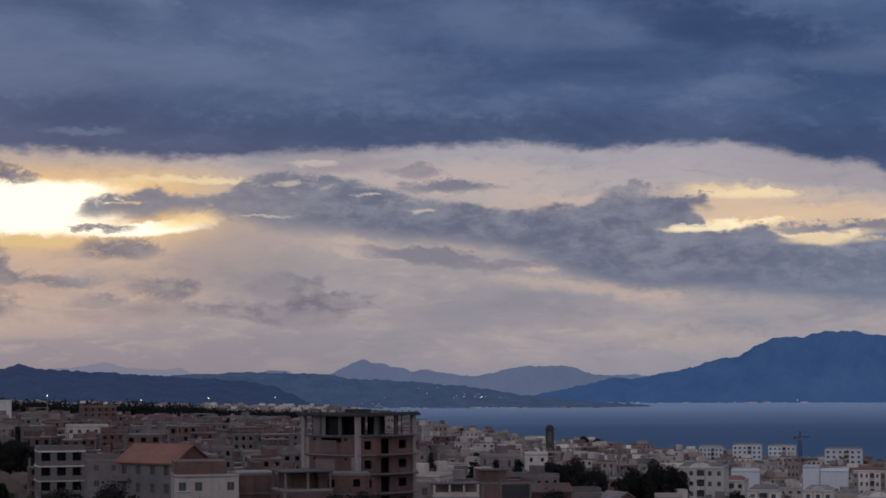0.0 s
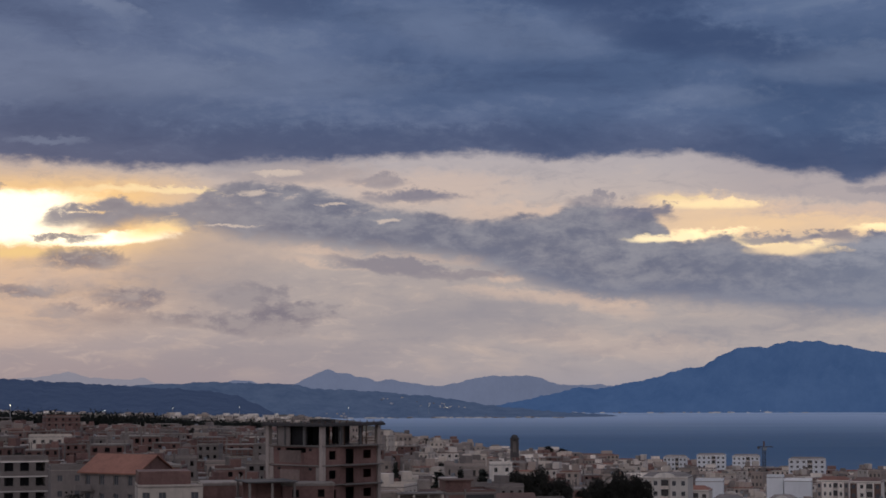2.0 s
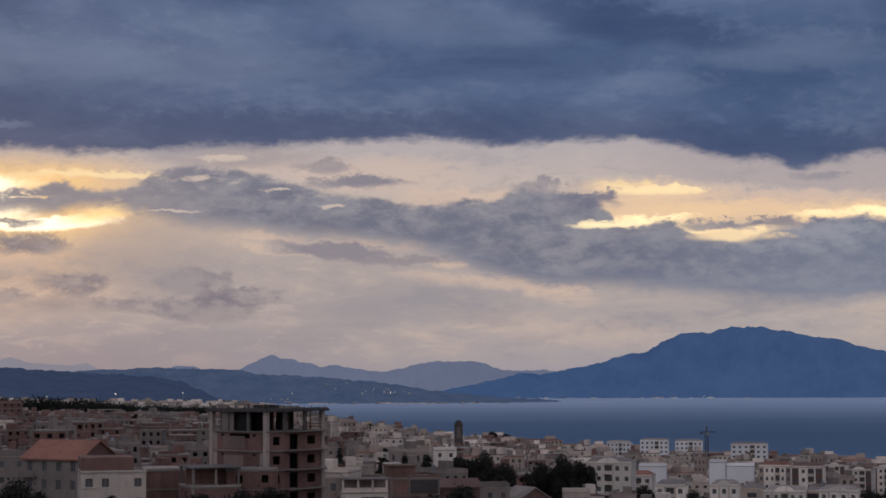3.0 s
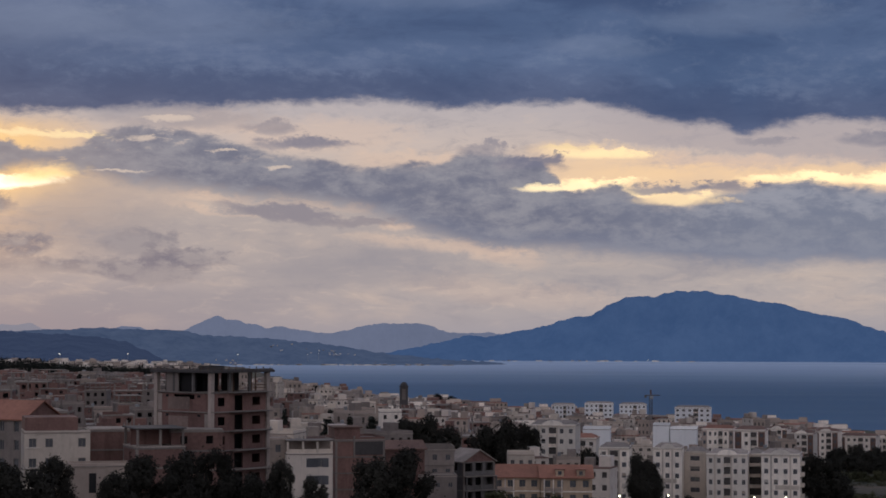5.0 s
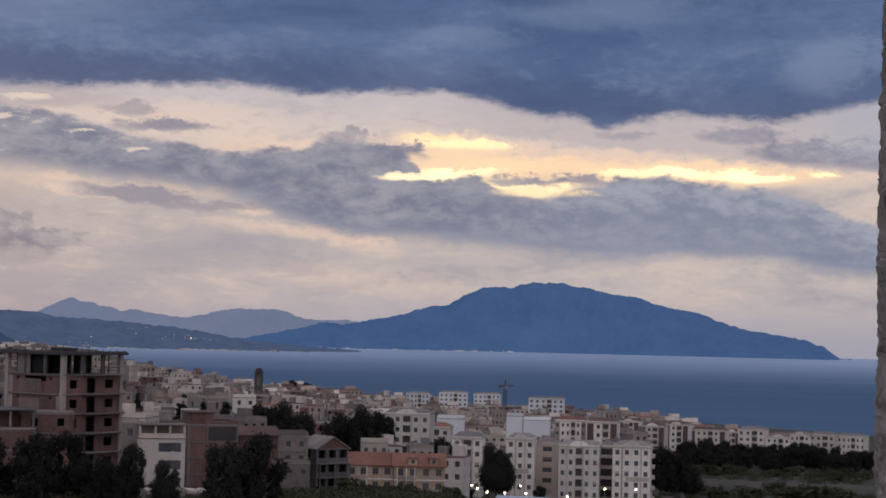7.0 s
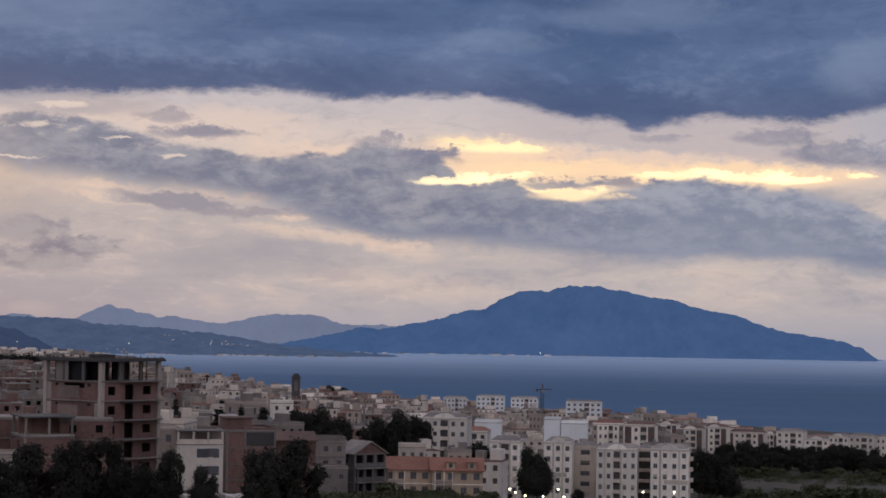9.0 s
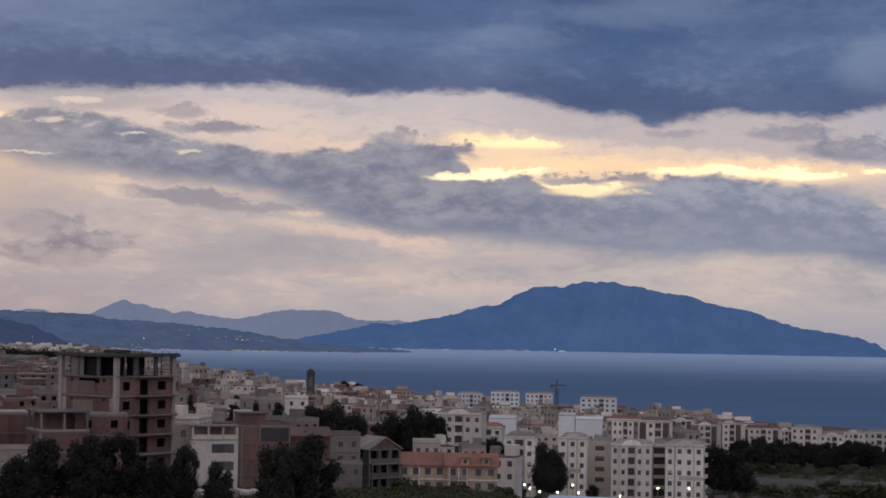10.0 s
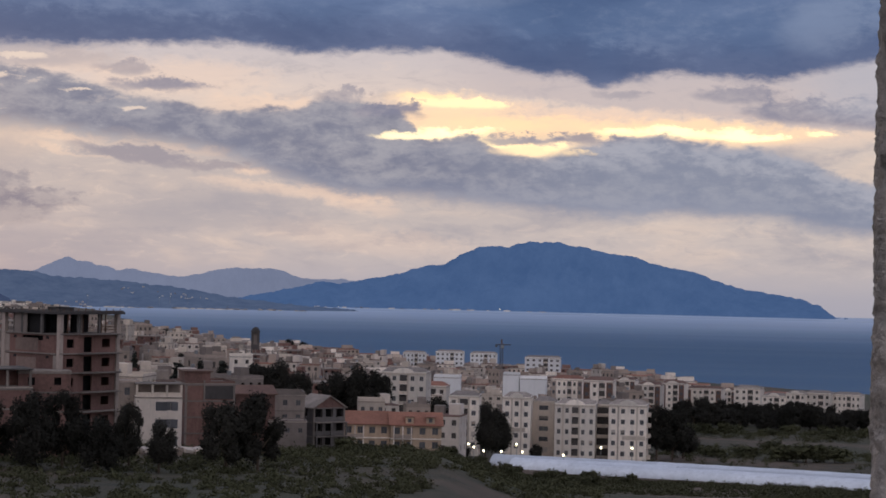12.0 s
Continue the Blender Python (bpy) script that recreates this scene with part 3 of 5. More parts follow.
# the haze over each range is its emission colour and strength
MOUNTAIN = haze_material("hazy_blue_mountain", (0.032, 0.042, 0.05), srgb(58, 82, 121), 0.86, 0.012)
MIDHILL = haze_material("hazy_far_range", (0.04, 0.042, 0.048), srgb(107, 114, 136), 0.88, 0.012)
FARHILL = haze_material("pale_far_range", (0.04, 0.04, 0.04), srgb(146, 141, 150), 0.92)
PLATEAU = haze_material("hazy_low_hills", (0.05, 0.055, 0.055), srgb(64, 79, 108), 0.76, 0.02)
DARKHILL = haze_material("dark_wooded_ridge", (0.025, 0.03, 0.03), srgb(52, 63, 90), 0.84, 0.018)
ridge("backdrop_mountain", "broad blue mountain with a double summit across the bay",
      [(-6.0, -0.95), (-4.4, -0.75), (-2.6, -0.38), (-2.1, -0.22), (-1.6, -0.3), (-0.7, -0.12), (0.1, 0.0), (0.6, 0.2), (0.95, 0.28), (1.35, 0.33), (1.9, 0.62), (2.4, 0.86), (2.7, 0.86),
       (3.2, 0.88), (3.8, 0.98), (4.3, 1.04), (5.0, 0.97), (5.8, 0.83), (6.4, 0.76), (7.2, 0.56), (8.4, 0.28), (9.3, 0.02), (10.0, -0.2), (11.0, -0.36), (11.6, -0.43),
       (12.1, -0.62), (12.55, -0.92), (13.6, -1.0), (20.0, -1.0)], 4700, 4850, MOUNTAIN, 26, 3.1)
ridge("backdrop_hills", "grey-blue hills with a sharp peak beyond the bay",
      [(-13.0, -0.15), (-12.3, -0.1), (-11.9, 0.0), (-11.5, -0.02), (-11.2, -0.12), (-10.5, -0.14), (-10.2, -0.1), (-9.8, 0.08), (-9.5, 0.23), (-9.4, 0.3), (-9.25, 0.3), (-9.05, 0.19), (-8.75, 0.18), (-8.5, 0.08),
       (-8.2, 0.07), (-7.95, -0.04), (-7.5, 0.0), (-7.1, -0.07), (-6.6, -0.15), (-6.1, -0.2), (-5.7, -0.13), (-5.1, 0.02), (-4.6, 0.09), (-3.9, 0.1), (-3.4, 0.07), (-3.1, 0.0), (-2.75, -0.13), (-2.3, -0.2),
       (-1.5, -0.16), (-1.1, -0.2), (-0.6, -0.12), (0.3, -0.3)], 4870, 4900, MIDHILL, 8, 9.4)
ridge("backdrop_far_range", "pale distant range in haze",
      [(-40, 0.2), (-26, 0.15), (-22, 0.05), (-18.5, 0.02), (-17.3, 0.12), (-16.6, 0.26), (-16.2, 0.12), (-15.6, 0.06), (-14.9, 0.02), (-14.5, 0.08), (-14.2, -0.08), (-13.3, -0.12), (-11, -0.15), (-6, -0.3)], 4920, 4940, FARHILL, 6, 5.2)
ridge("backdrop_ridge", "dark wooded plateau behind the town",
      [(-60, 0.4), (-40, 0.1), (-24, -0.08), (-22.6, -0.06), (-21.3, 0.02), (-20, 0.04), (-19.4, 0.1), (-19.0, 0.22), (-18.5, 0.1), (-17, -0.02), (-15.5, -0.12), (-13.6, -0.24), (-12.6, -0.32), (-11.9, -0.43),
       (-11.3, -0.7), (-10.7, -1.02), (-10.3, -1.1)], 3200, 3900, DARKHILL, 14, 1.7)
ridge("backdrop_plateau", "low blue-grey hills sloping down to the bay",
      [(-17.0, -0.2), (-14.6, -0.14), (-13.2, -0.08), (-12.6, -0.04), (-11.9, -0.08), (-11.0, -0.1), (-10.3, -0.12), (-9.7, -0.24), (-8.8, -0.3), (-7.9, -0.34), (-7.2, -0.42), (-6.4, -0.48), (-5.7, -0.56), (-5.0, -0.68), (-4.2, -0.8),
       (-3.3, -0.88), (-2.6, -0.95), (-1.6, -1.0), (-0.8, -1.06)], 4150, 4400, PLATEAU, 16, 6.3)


# ---- buildings ----
def quad(bm, pts, mi=0):
    f = bm.faces.new([bm.verts.new(p) for p in pts])
    f.material_index = mi
    return f


def box(bm, x0, y0, z0, x1, y1, z1, mi=0):
    v = [bm.verts.new((x, y, z)) for z in (z0, z1) for y in (y0, y1) for x in (x0, x1)]
    for q in ((0, 2, 3, 1), (4, 5, 7, 6), (0, 1, 5, 4), (2, 6, 7, 3), (0, 4, 6, 2), (1, 3, 7, 5)):
        bm.faces.new([v[i] for i in q]).material_index = mi


def bevel(bm, w=0.04):
    bmesh.ops.bevel(bm, geom=bm.edges[:], offset=w, segments=1, affect="EDGES")
    return bm


def facade(bm, m, width, z0, z1, holes, deep=0.28):
    """One outer wall face with real openings; m takes (along, out, up) to the house."""
    xs = sorted({0, width, *[h[0] for h in holes], *[h[2] for h in holes]})
    zs = sorted({z0, z1, *[h[1] for h in holes], *[h[3] for h in holes]})
    for xa, xb in zip(xs, xs[1:]):
        for za, zb in zip(zs, zs[1:]):
            cx, cz = (xa + xb) / 2, (za + zb) / 2
            if not any(h[0] < cx < h[2] and h[1] < cz < h[3] for h in holes):
                quad(bm, [m @ Vector(p) for p in ((xa, 0, za), (xb, 0, za), (xb, 0, zb), (xa, 0, zb))])
    for a, b_, c_, d_ in holes:
        ring = [(a, b_), (c_, b_), (c_, d_), (a, d_)]
        for p, q in zip(ring, ring[1:] + ring[:1]):
            quad(bm, [m @ Vector(v) for v in ((p[0], 0, p[1]), (p[0], deep, p[1]), (q[0], deep, q[1]), (q[0], 0, q[1]))])


def faces_of(w, dep):
    """The four sides: front, right, back, left, each as (matrix, length)."""
    return [(Matrix.Translation((-w / 2, -dep / 2, 0)), w),
            (Matrix.Translation((w / 2, -dep / 2, 0)) @ Matrix.Rotation(radians(90), 4, "Z"), dep),
            (Matrix.Translation((w / 2, dep / 2, 0)) @ Matrix.Rotation(radians(180), 4, "Z"), w),
            (Matrix.Translation((-w / 2, dep / 2, 0)) @ Matrix.Rotation(radians(-90), 4, "Z"), dep)]


PANES = {}


def window_meshes(w, h, glass=None):
    """A frame with a mullion and its pane, shared between alike windows."""
    key = (round(w, 2), round(h, 2))
    if key not in PANES:
        bm = bmesh.new()
        t = 0.07
        for b in ((0, 0, w, t), (0, h - t, w, h), (0, t, t, h - t), (w - t, t, w, h - t), (w / 2 - t / 2, t, w / 2 + t / 2, h - t)):
            box(bm, b[0], 0.16, b[1], b[2], 0.22, b[3])
        fr = mesh_of(bm, "window_frame", FRAME)
        bm = bmesh.new()
        box(bm, 0.02, 0.19, 0.02, w - 0.02, 0.20, h - 0.02)
        PANES[key] = (fr, mesh_of(bm, "pane", GLASS))
    return PANES[key]


def holes_for(length, storeys, sh, n, ww, wh, sill, skip=(), z0=0.0, margin=0.0, door=()):
    """Openings of a wall: n to a storey. skip: (storey, place) left blind; door: places with a full-height opening."""
    out = []
    step_ = (length - 2 * margin) / max(n, 1)
    for s in range(storeys):
        for i in range(n):
            if (s, i) in skip or (None, i) in skip:
                continue
            x = margin + step_ * (i + 0.5)
            tall = i in door
            out.append((x - ww / 2, z0 + s * sh + (0.12 if tall else sill), x + ww / 2, z0 + s * sh + (sill + wh)))
    return out


TAKEN = []


def house(name, label, category, az, d, w, dep, storeys, turn=0.0, wall=None, sh=3.0, n=(3, 2), win=(1.1, 1.3), roof="flat", roofmat=None, panes=True,
          bands=None, columns=None, door=(), skip=(), side_skip=(), group="", base=None, deep=0.28, parapet=0.7, down=5.0, left=None, gablemat=None, rise_k=0.24):
    """A house on the slope. n: windows a storey on the front and on the sides; bands: material of proud floor slabs; columns: of proud posts."""
    wall = wall or CREAM
    p = at(az, d)
    top = tagged(new(name), label, category, group)
    TAKEN.append((p.x, p.y, max(w, dep) * 0.62))
    top.matrix_world = pose(p.x, p.y, p.z if base is None else base, 0, 0, -az + turn)
    H = storeys * sh
    bm = bmesh.new()
    sides = faces_of(w, dep)
    allholes = []
    for k, (m, length) in enumerate(sides):
        cnt = n[0] if k in (0, 2) else (n[1] if k == 1 or left is None else left)
        hs = holes_for(length, storeys, sh, cnt, win[0], win[1], 0.95, skip if k == 0 else side_skip, door=door if k == 0 else ()) if k != 2 else []
        facade(bm, m, length, -down, H, hs, deep)
        allholes.append(hs)
    part("wall", bm, wall, top)
    # solid core, coloured dark to stand for shade behind the openings
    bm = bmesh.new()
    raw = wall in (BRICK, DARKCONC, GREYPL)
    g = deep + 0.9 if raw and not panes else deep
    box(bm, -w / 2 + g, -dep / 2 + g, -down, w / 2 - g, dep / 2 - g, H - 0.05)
    part("interior", bm, INSIDE if raw else ROOMS, top, "solid core coloured as the shade of unlit rooms")
    if panes:
        for (m, length), hs in zip(sides, allholes):
            for h in hs:
                fr, gl = window_meshes(h[2] - h[0], h[3] - h[1])
                o = part("window", fr, None, top)
                o.matrix_local = m @ Matrix.Translation((h[0], 0, h[1]))
                part("pane", gl, None, o)
    if roof == "flat":
        bm = bmesh.new()
        box(bm, -w / 2 - 0.1, -dep / 2 - 0.1, H, w / 2 + 0.1, dep / 2 + 0.1, H + 0.2)
        part("roof", bm, roofmat or ROOF, top)
        if parapet:
            bm = bmesh.new()
            for b in ((-w / 2, -dep / 2, w / 2, -dep / 2 + 0.18), (-w / 2, dep / 2 - 0.18, w / 2, dep / 2), (-w / 2, -dep / 2 + 0.18, -w / 2 + 0.18, dep / 2 - 0.18), (w / 2 - 0.18, -dep / 2 + 0.18, w / 2, dep / 2 - 0.18)):
                box(bm, b[0], b[1], H + 0.2, b[2], b[3], H + 0.2 + parapet)
            part("parapet", bm, wall, top)
    else:
        along = roof == "gable_side"
        L, B = (dep, w) if along else (w, dep)
        rise = rise_k * B
        o = 0.45
        bm = bmesh.new()
        for s in (-1, 1):
            prof = [(0, H + rise), (s * (B / 2 + o), H - o * 0.5), (s * (B / 2 + o), H - o * 0.5 + 0.22), (0, H + rise + 0.22)]
            ring = []
            for e in (-L / 2 - o, L / 2 + o):
                ring.append([bm.verts.new((q[0], e, q[1]) if along else (e, q[0], q[1])) for q in prof])
            for i in range(4):
                bm.faces.new((ring[0][i], ring[0][(i + 1) % 4], ring[1][(i + 1) % 4], ring[1][i]))
            bm.faces.new(ring[0])
            bm.faces.new(ring[1][::-1])
        bmesh.ops.recalc_face_normals(bm, faces=bm.faces[:])
        part("roof", bm, roofmat or TILE, top)
        for e in (-L / 2, L / 2 - 0.2):
            bm = bmesh.new()
            tri = [(-B / 2, H), (B / 2, H), (0, H + rise)]
            ends = [[bm.verts.new((q[0], f, q[1]) if along else (f, q[0], q[1])) for q in tri] for f in (e, e + 0.2)]
            bm.faces.new(ends[0])
            bm.faces.new(ends[1][::-1])
            for i in range(3):
                bm.faces.new((ends[0][i], ends[0][(i + 1) % 3], ends[1][(i + 1) % 3], ends[1][i]))
            bmesh.ops.recalc_face_normals(bm, faces=bm.faces[:])
            part("gable", bm, gablemat or wall, top)
    if bands:
        for s in range(1, storeys + 1):
            bm = bmesh.new()
            box(bm, -w / 2 - 0.12, -dep / 2 - 0.12, s * sh - 0.28, w / 2 + 0.12, dep / 2 + 0.12, s * sh - 0.02)
            part("floor_slab", bm, bands, top)
    if columns:
        bm = bmesh.new()
        box(bm, -0.2, -0.2, -down, 0.2, 0.2, H - 0.01)
        me = mesh_of(bm, "column", columns)
        for x, y in ((-w / 2 + 0.14, -dep / 2 + 0.14), (w / 2 - 0.14, -dep / 2 + 0.14), (-w / 2 + 0.14, dep / 2 - 0.14), (w / 2 - 0.14, dep / 2 - 0.14)):
            part("column", me, None, top).location = (x, y, 0)
    return top


def slab(name, x0, y0, z0, x1, y1, z1, mat, parent, label="", bev=0.03):
    bm = bmesh.new()
    box(bm, x0, y0, z0, x1, y1, z1)
    if bev:
        bevel(bm, bev)
    return part(name, bm, mat, parent, label)


# ---- the unfinished tower ----
def tower(az, d, base, turn):
    p = at(az, d)
    TAKEN.append((p.x, p.y, 11))
    t = tagged(new("unfinished_tower"), "unfinished red-brick tower block with bare slabs and open top floor", "building")
    t.matrix_world = pose(p.x, p.y, base, 0, 0, -az + turn)
    w = dep = 12.9
    sh, n = 3.06, 7
    sides = faces_of(w, dep)
    low = -8.0
    # storeys of brick infill, wall by wall
    for s in range(-1, n - 1):
        z0, z1 = s * sh, (s + 1) * sh - 0.26
        for k, (m, length) in enumerate(sides):
            holes = []
            if k == 0 and s >= 0:
                holes = [(1.6, z0 + 0.85, 3.2, z0 + 2.2), (5.3, z0 + 0.05, 7.2, z0 + 2.5), (9.3, z0 + 0.85, 11.1, z0 + 2.2)]
            elif k == 3 and s == 5:
                holes = [(4.2, z0 + 1.9, 9.0, z0 + 2.65)]
            elif k == 3 and s in (1, 2):
                holes = [(9.8, z0 + 0.8, 11.0, z0 + 2.1)]
            bm = bmesh.new()
            facade(bm, m @ Matrix.Translation((0, 0.12, 0)), length, z0, z1, holes, 0.24)
            part("brick_infill", bm, BRICK, t)
        slab("floor_slab", -w / 2 - 0.1, -dep / 2 - 0.1, z1 + 0.04, w / 2 + 0.1, dep / 2 + 0.1, z1 + 0.26, CONC, t)
        if s >= 0:
            slab("balcony_slab", -w / 2 + 4.0, -dep / 2 - 1.3, z1 + 0.08, -w / 2 + 12.6, -dep / 2 - 0.1, z1 + 0.24, CONC, t)
    # solid core whose near-black colour is the shade of the rooms
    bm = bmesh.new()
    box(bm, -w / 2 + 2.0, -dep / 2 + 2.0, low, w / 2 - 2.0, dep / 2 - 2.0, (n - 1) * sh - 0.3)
    part("interior", bm, INSIDE, t, "solid core coloured as the shade of empty rooms")
    # columns on the outer lines, standing free on the open floor
    top0, top1 = (n - 1) * sh, n * sh
    for i, x in enumerate((-w / 2 + 0.2, -2.3, 2.2, w / 2 - 0.2)):
        for j, y in enumerate((-dep / 2 + 0.2, -2.2, 2.2, dep / 2 - 0.2)):
            if i in (0, 3) and j in (0, 3):
                slab("column", x - 0.36, y - 0.36, low, x + 0.36, y + 0.36, top1 - 0.02, PALECONC, t, bev=0)
            else:
                slab("column", x - 0.2, y - 0.2, top0 - 0.2, x + 0.2, y + 0.2, top1 - 0.02, PALECONC if (i + j) % 3 == 0 else DARKCONC, t, bev=0)
    # pale rendered panels beside the corner posts, patches of smeared mortar, vents under the ceilings
    for s in range(1, n - 1):
        z0 = s * sh
        for y0, y1 in ((-dep / 2 + 0.56, -dep / 2 + 1.5), (dep / 2 - 1.5, dep / 2 - 0.56)):
            if s in (1, 3, 4) or y0 > 0:
                slab("render_panel", -w / 2 + 0.02, y0, z0 + 0.1, -w / 2 + 0.13, y1, z0 + sh - 0.34, PALECONC, t, "pale cement render", 0)
        if s >= 2:
            slab("mortar_patch", -w / 2 + 0.07, 0.3 - s * 0.35, z0 + 0.3, -w / 2 + 0.13, 2.6 + s * 0.2, z0 + sh - 0.8, MORTAR, t, "grey mortar smeared on brick", 0)
        for y in (-3.9, 3.4):
            # no opening here: a thin slab in the colour of a vent's inner shade
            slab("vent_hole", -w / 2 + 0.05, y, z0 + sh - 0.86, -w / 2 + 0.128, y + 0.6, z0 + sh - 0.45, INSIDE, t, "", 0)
    # grey blockwork panel, rails and props on the open floor
    slab("block_panel", -w / 2 + 0.1, 1.2, top0, -w / 2 + 0.3, 4.0, top1 - 0.05, GREYPL, t, "grey blockwork panel", 0)
    for z in (0.5, 0.95):
        slab("guard_rail", -0.4, -dep / 2 + 0.05, top0 + z, w / 2 - 0.3, -dep / 2 + 0.11, top0 + z + 0.07, REBAR, t, "", 0)
        slab("guard_rail", w / 2 - 0.11, -dep / 2 + 0.3, top0 + z, w / 2 - 0.05, dep / 2 - 0.3, top0 + z + 0.07, REBAR, t, "", 0)
    for i, x in enumerate((-5.0, -3.4, 0.3, 3.6, 4.9)):
        slab("prop", x - 0.07, -dep / 2 + 1.0 + 0.4 * (i % 3), top0, x + 0.07, -dep / 2 + 1.14 + 0.4 * (i % 3), top1 - 0.02, REBAR, t, "", 0)
    for s in range(0, n - 1):
        z1 = (s + 1) * sh - 0.26
        slab("slab_edge", -w / 2 - 0.16, -dep / 2 - 0.16, z1 + 0.1, w / 2 + 0.16, -dep / 2 - 0.1, z1 + 0.3, GREYPL, t, "", 0)
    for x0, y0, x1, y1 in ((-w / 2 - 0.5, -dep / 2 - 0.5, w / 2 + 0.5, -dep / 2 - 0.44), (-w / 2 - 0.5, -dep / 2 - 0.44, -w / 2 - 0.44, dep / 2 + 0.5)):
        slab("edge_board", x0, y0, top1 + 0.38, x1, y1, top1 + 0.6, DARKGREY, t, "", 0)
    slab("roof_slab", -w / 2 - 0.7, -dep / 2 - 0.7, top1, w / 2 + 0.7, dep / 2 + 0.7, top1 + 0.38, DARKGREY, t, "dark grey roof slab")
    # stair core and walls coloured near-black: the open floor's shade is painted on
    slab("stair_core", -3.2, -1.0, top0, 0.4, 3.4, top1 - 0.02, INSIDE, t, "block-built stair core coloured for the open floor's shade", 0)
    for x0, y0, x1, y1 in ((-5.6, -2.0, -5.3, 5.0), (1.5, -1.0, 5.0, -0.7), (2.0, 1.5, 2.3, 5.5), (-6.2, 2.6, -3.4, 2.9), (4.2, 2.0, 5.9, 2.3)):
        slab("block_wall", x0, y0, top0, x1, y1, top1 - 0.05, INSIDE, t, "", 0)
        slab("stair_head", -1.6, -1.2, top1 + 0.32, 1.6, 1.6, top1 + 1.0, DARKCONC, t, "low concrete stair head")
    bm = bmesh.new()
    box(bm, -0.04, -0.04, 0, 0.04, 0.04, 0.45)
    bar = mesh_of(bm, "rebar_stub", REBAR)
    for i in range(9):
        for x, y in ((-w / 2 + 0.2 + i * (w - 0.4) / 8, -dep / 2 - 0.5), (-w / 2 - 0.5, -dep / 2 + 0.2 + i * (dep - 0.4) / 8), (w / 2 + 0.5, -dep / 2 + 0.2 + i * (dep - 0.4) / 8)):
            part("rebar_stub", bar, None, t).location = (x, y, top1 + 0.38)
    return t


tower(-9.42, 326, 72.9 - 7 * 3.06 - 0.3, 44)


# ---- houses round the tower ----
def roof_posts(h, w, dep, z, hgt=2.6, slabmat=None, mat=None):
    """An open top storey: posts and a thin slab over part of the roof."""
    for x in (-w / 2 + 0.25, 0.0, w / 2 - 0.25):
        for y in (-dep / 2 + 0.25, dep / 2 - 0.25):
            slab("post", x - 0.17, y - 0.17, z, x + 0.17, y + 0.17, z + hgt, mat or CONC, h, bev=0)
    if slabmat:
        slab("upper_slab", -w / 2 - 0.2, -dep / 2 - 0.2, z + hgt, w / 2 + 0.2, dep / 2 + 0.2, z + hgt + 0.22, slabmat, h)


h = house("brick_annex", "unfinished brick house with an open concrete top floor", "house", -11.05, 314, 7.6, 8.5, 3, 14, BRICK, 3.0, (1, 1), (1.2, 1.3), panes=False,
          bands=CONC, columns=CONC, base=64.4 - 12, parapet=0, skip=[(None, 0)])
roof_posts(h, 7.6, 8.5, 9.2, 2.6, DARKCONC)
slab("brick_infill", -3.6, 0.5, 9.2, 3.6, 0.75, 11.7, BRICK, h, "", 0)
house("brick_house", "low unfinished house of bare red brick", "house", -9.9, 316, 8.0, 6, 3, 6, BRICK, 3.0, (2, 1), (1.1, 1.2), panes=False, bands=CONC, base=63.8 - 9, parapet=0, skip=[(1, 0), (0, 0)])
h = house("cream_house", "cream rendered house with arched loggias under a raw brick storey", "house", -13.8, 319, 10.0, 9.5, 3, 4, CREAM, 3.05, (4, 2), (1.15, 1.35),
          base=63.4 - 9.15, skip=[(None, 2)], parapet=0.25)
slab("brick_storey", -4.9, -3.6, 9.4, 3.2, 4.6, 11.6, BRICK, h, "unfinished raw brick top storey")
for z in (0.8, 3.85, 6.9):
    slab("loggia_sill", -4.85, -4.95, z, -2.6, -4.6, z + 0.14, WHITE, h)
h = house("low_annex", "one-storey rendered annex with a small window", "house", -12.6, 311, 9.2, 6, 1, 4, SAND, 3.1, (2, 1), (0.9, 1.1), base=58.6 - 3.1, skip=[(0, 0)], parapet=0.35)
# slab on the wall, near-black in place of the shade inside a door
slab("doorway", -1.6, -3.02, -0.8, -0.5, -2.9, 2.2, INSIDE, h, "dark slab coloured as the shade in a doorway", 0)
house("brick_house", "raw brick house above a band of grey cement render", "house", -12.3, 326, 6.8, 8, 3, 4, BRICK, 3.0, (0, 0), panes=False, base=63.5 - 9, bands=CONC, parapet=0)
h = house("red_roof_house", "three-storey house with a red tiled gable roof and balconies", "house", -14.95, 353, 13.0, 9.5, 3, -42, GREYPL, 3.1, (4, 2), (1.1, 1.7), "gable", TILE,
          base=64.2 - 9.3, gablemat=BRICK, rise_k=0.3)
for s in (1, 2):
    slab("balcony", -6.8, -5.75, s * 3.1 - 0.15, -3.2, -4.75, s * 3.1, CONC, h)
    slab("balcony_wall", -6.8, -5.75, s * 3.1, -3.2, -5.63, s * 3.1 + 0.9, GREYPL, h)
# white house with roof terrace
h = house("white_house", "tall white rendered house with a pillared roof terrace", "house", -6.7, 366, 8.3, 9.5, 4, 5, OFFWHITE, 3.15, (2, 2), (1.7, 1.6), base=56.9 - 12.6, parapet=0.1, skip=[(None, 0)])
for s in range(4):
    for x0, ww in ((-0.6, 2.1), (2.3, 1.1)):
        slab("shuttered_window", x0, -4.78, s * 3.15 + 0.9, x0 + ww, -4.70, s * 3.15 + 2.5, GLASS, h, "", 0)
for x in (-3.95, -1.2, 1.4, 3.95):
    slab("terrace_pier", x - 0.2, -4.7, 12.8, x + 0.2, -4.3, 15.0, CREAM, h)
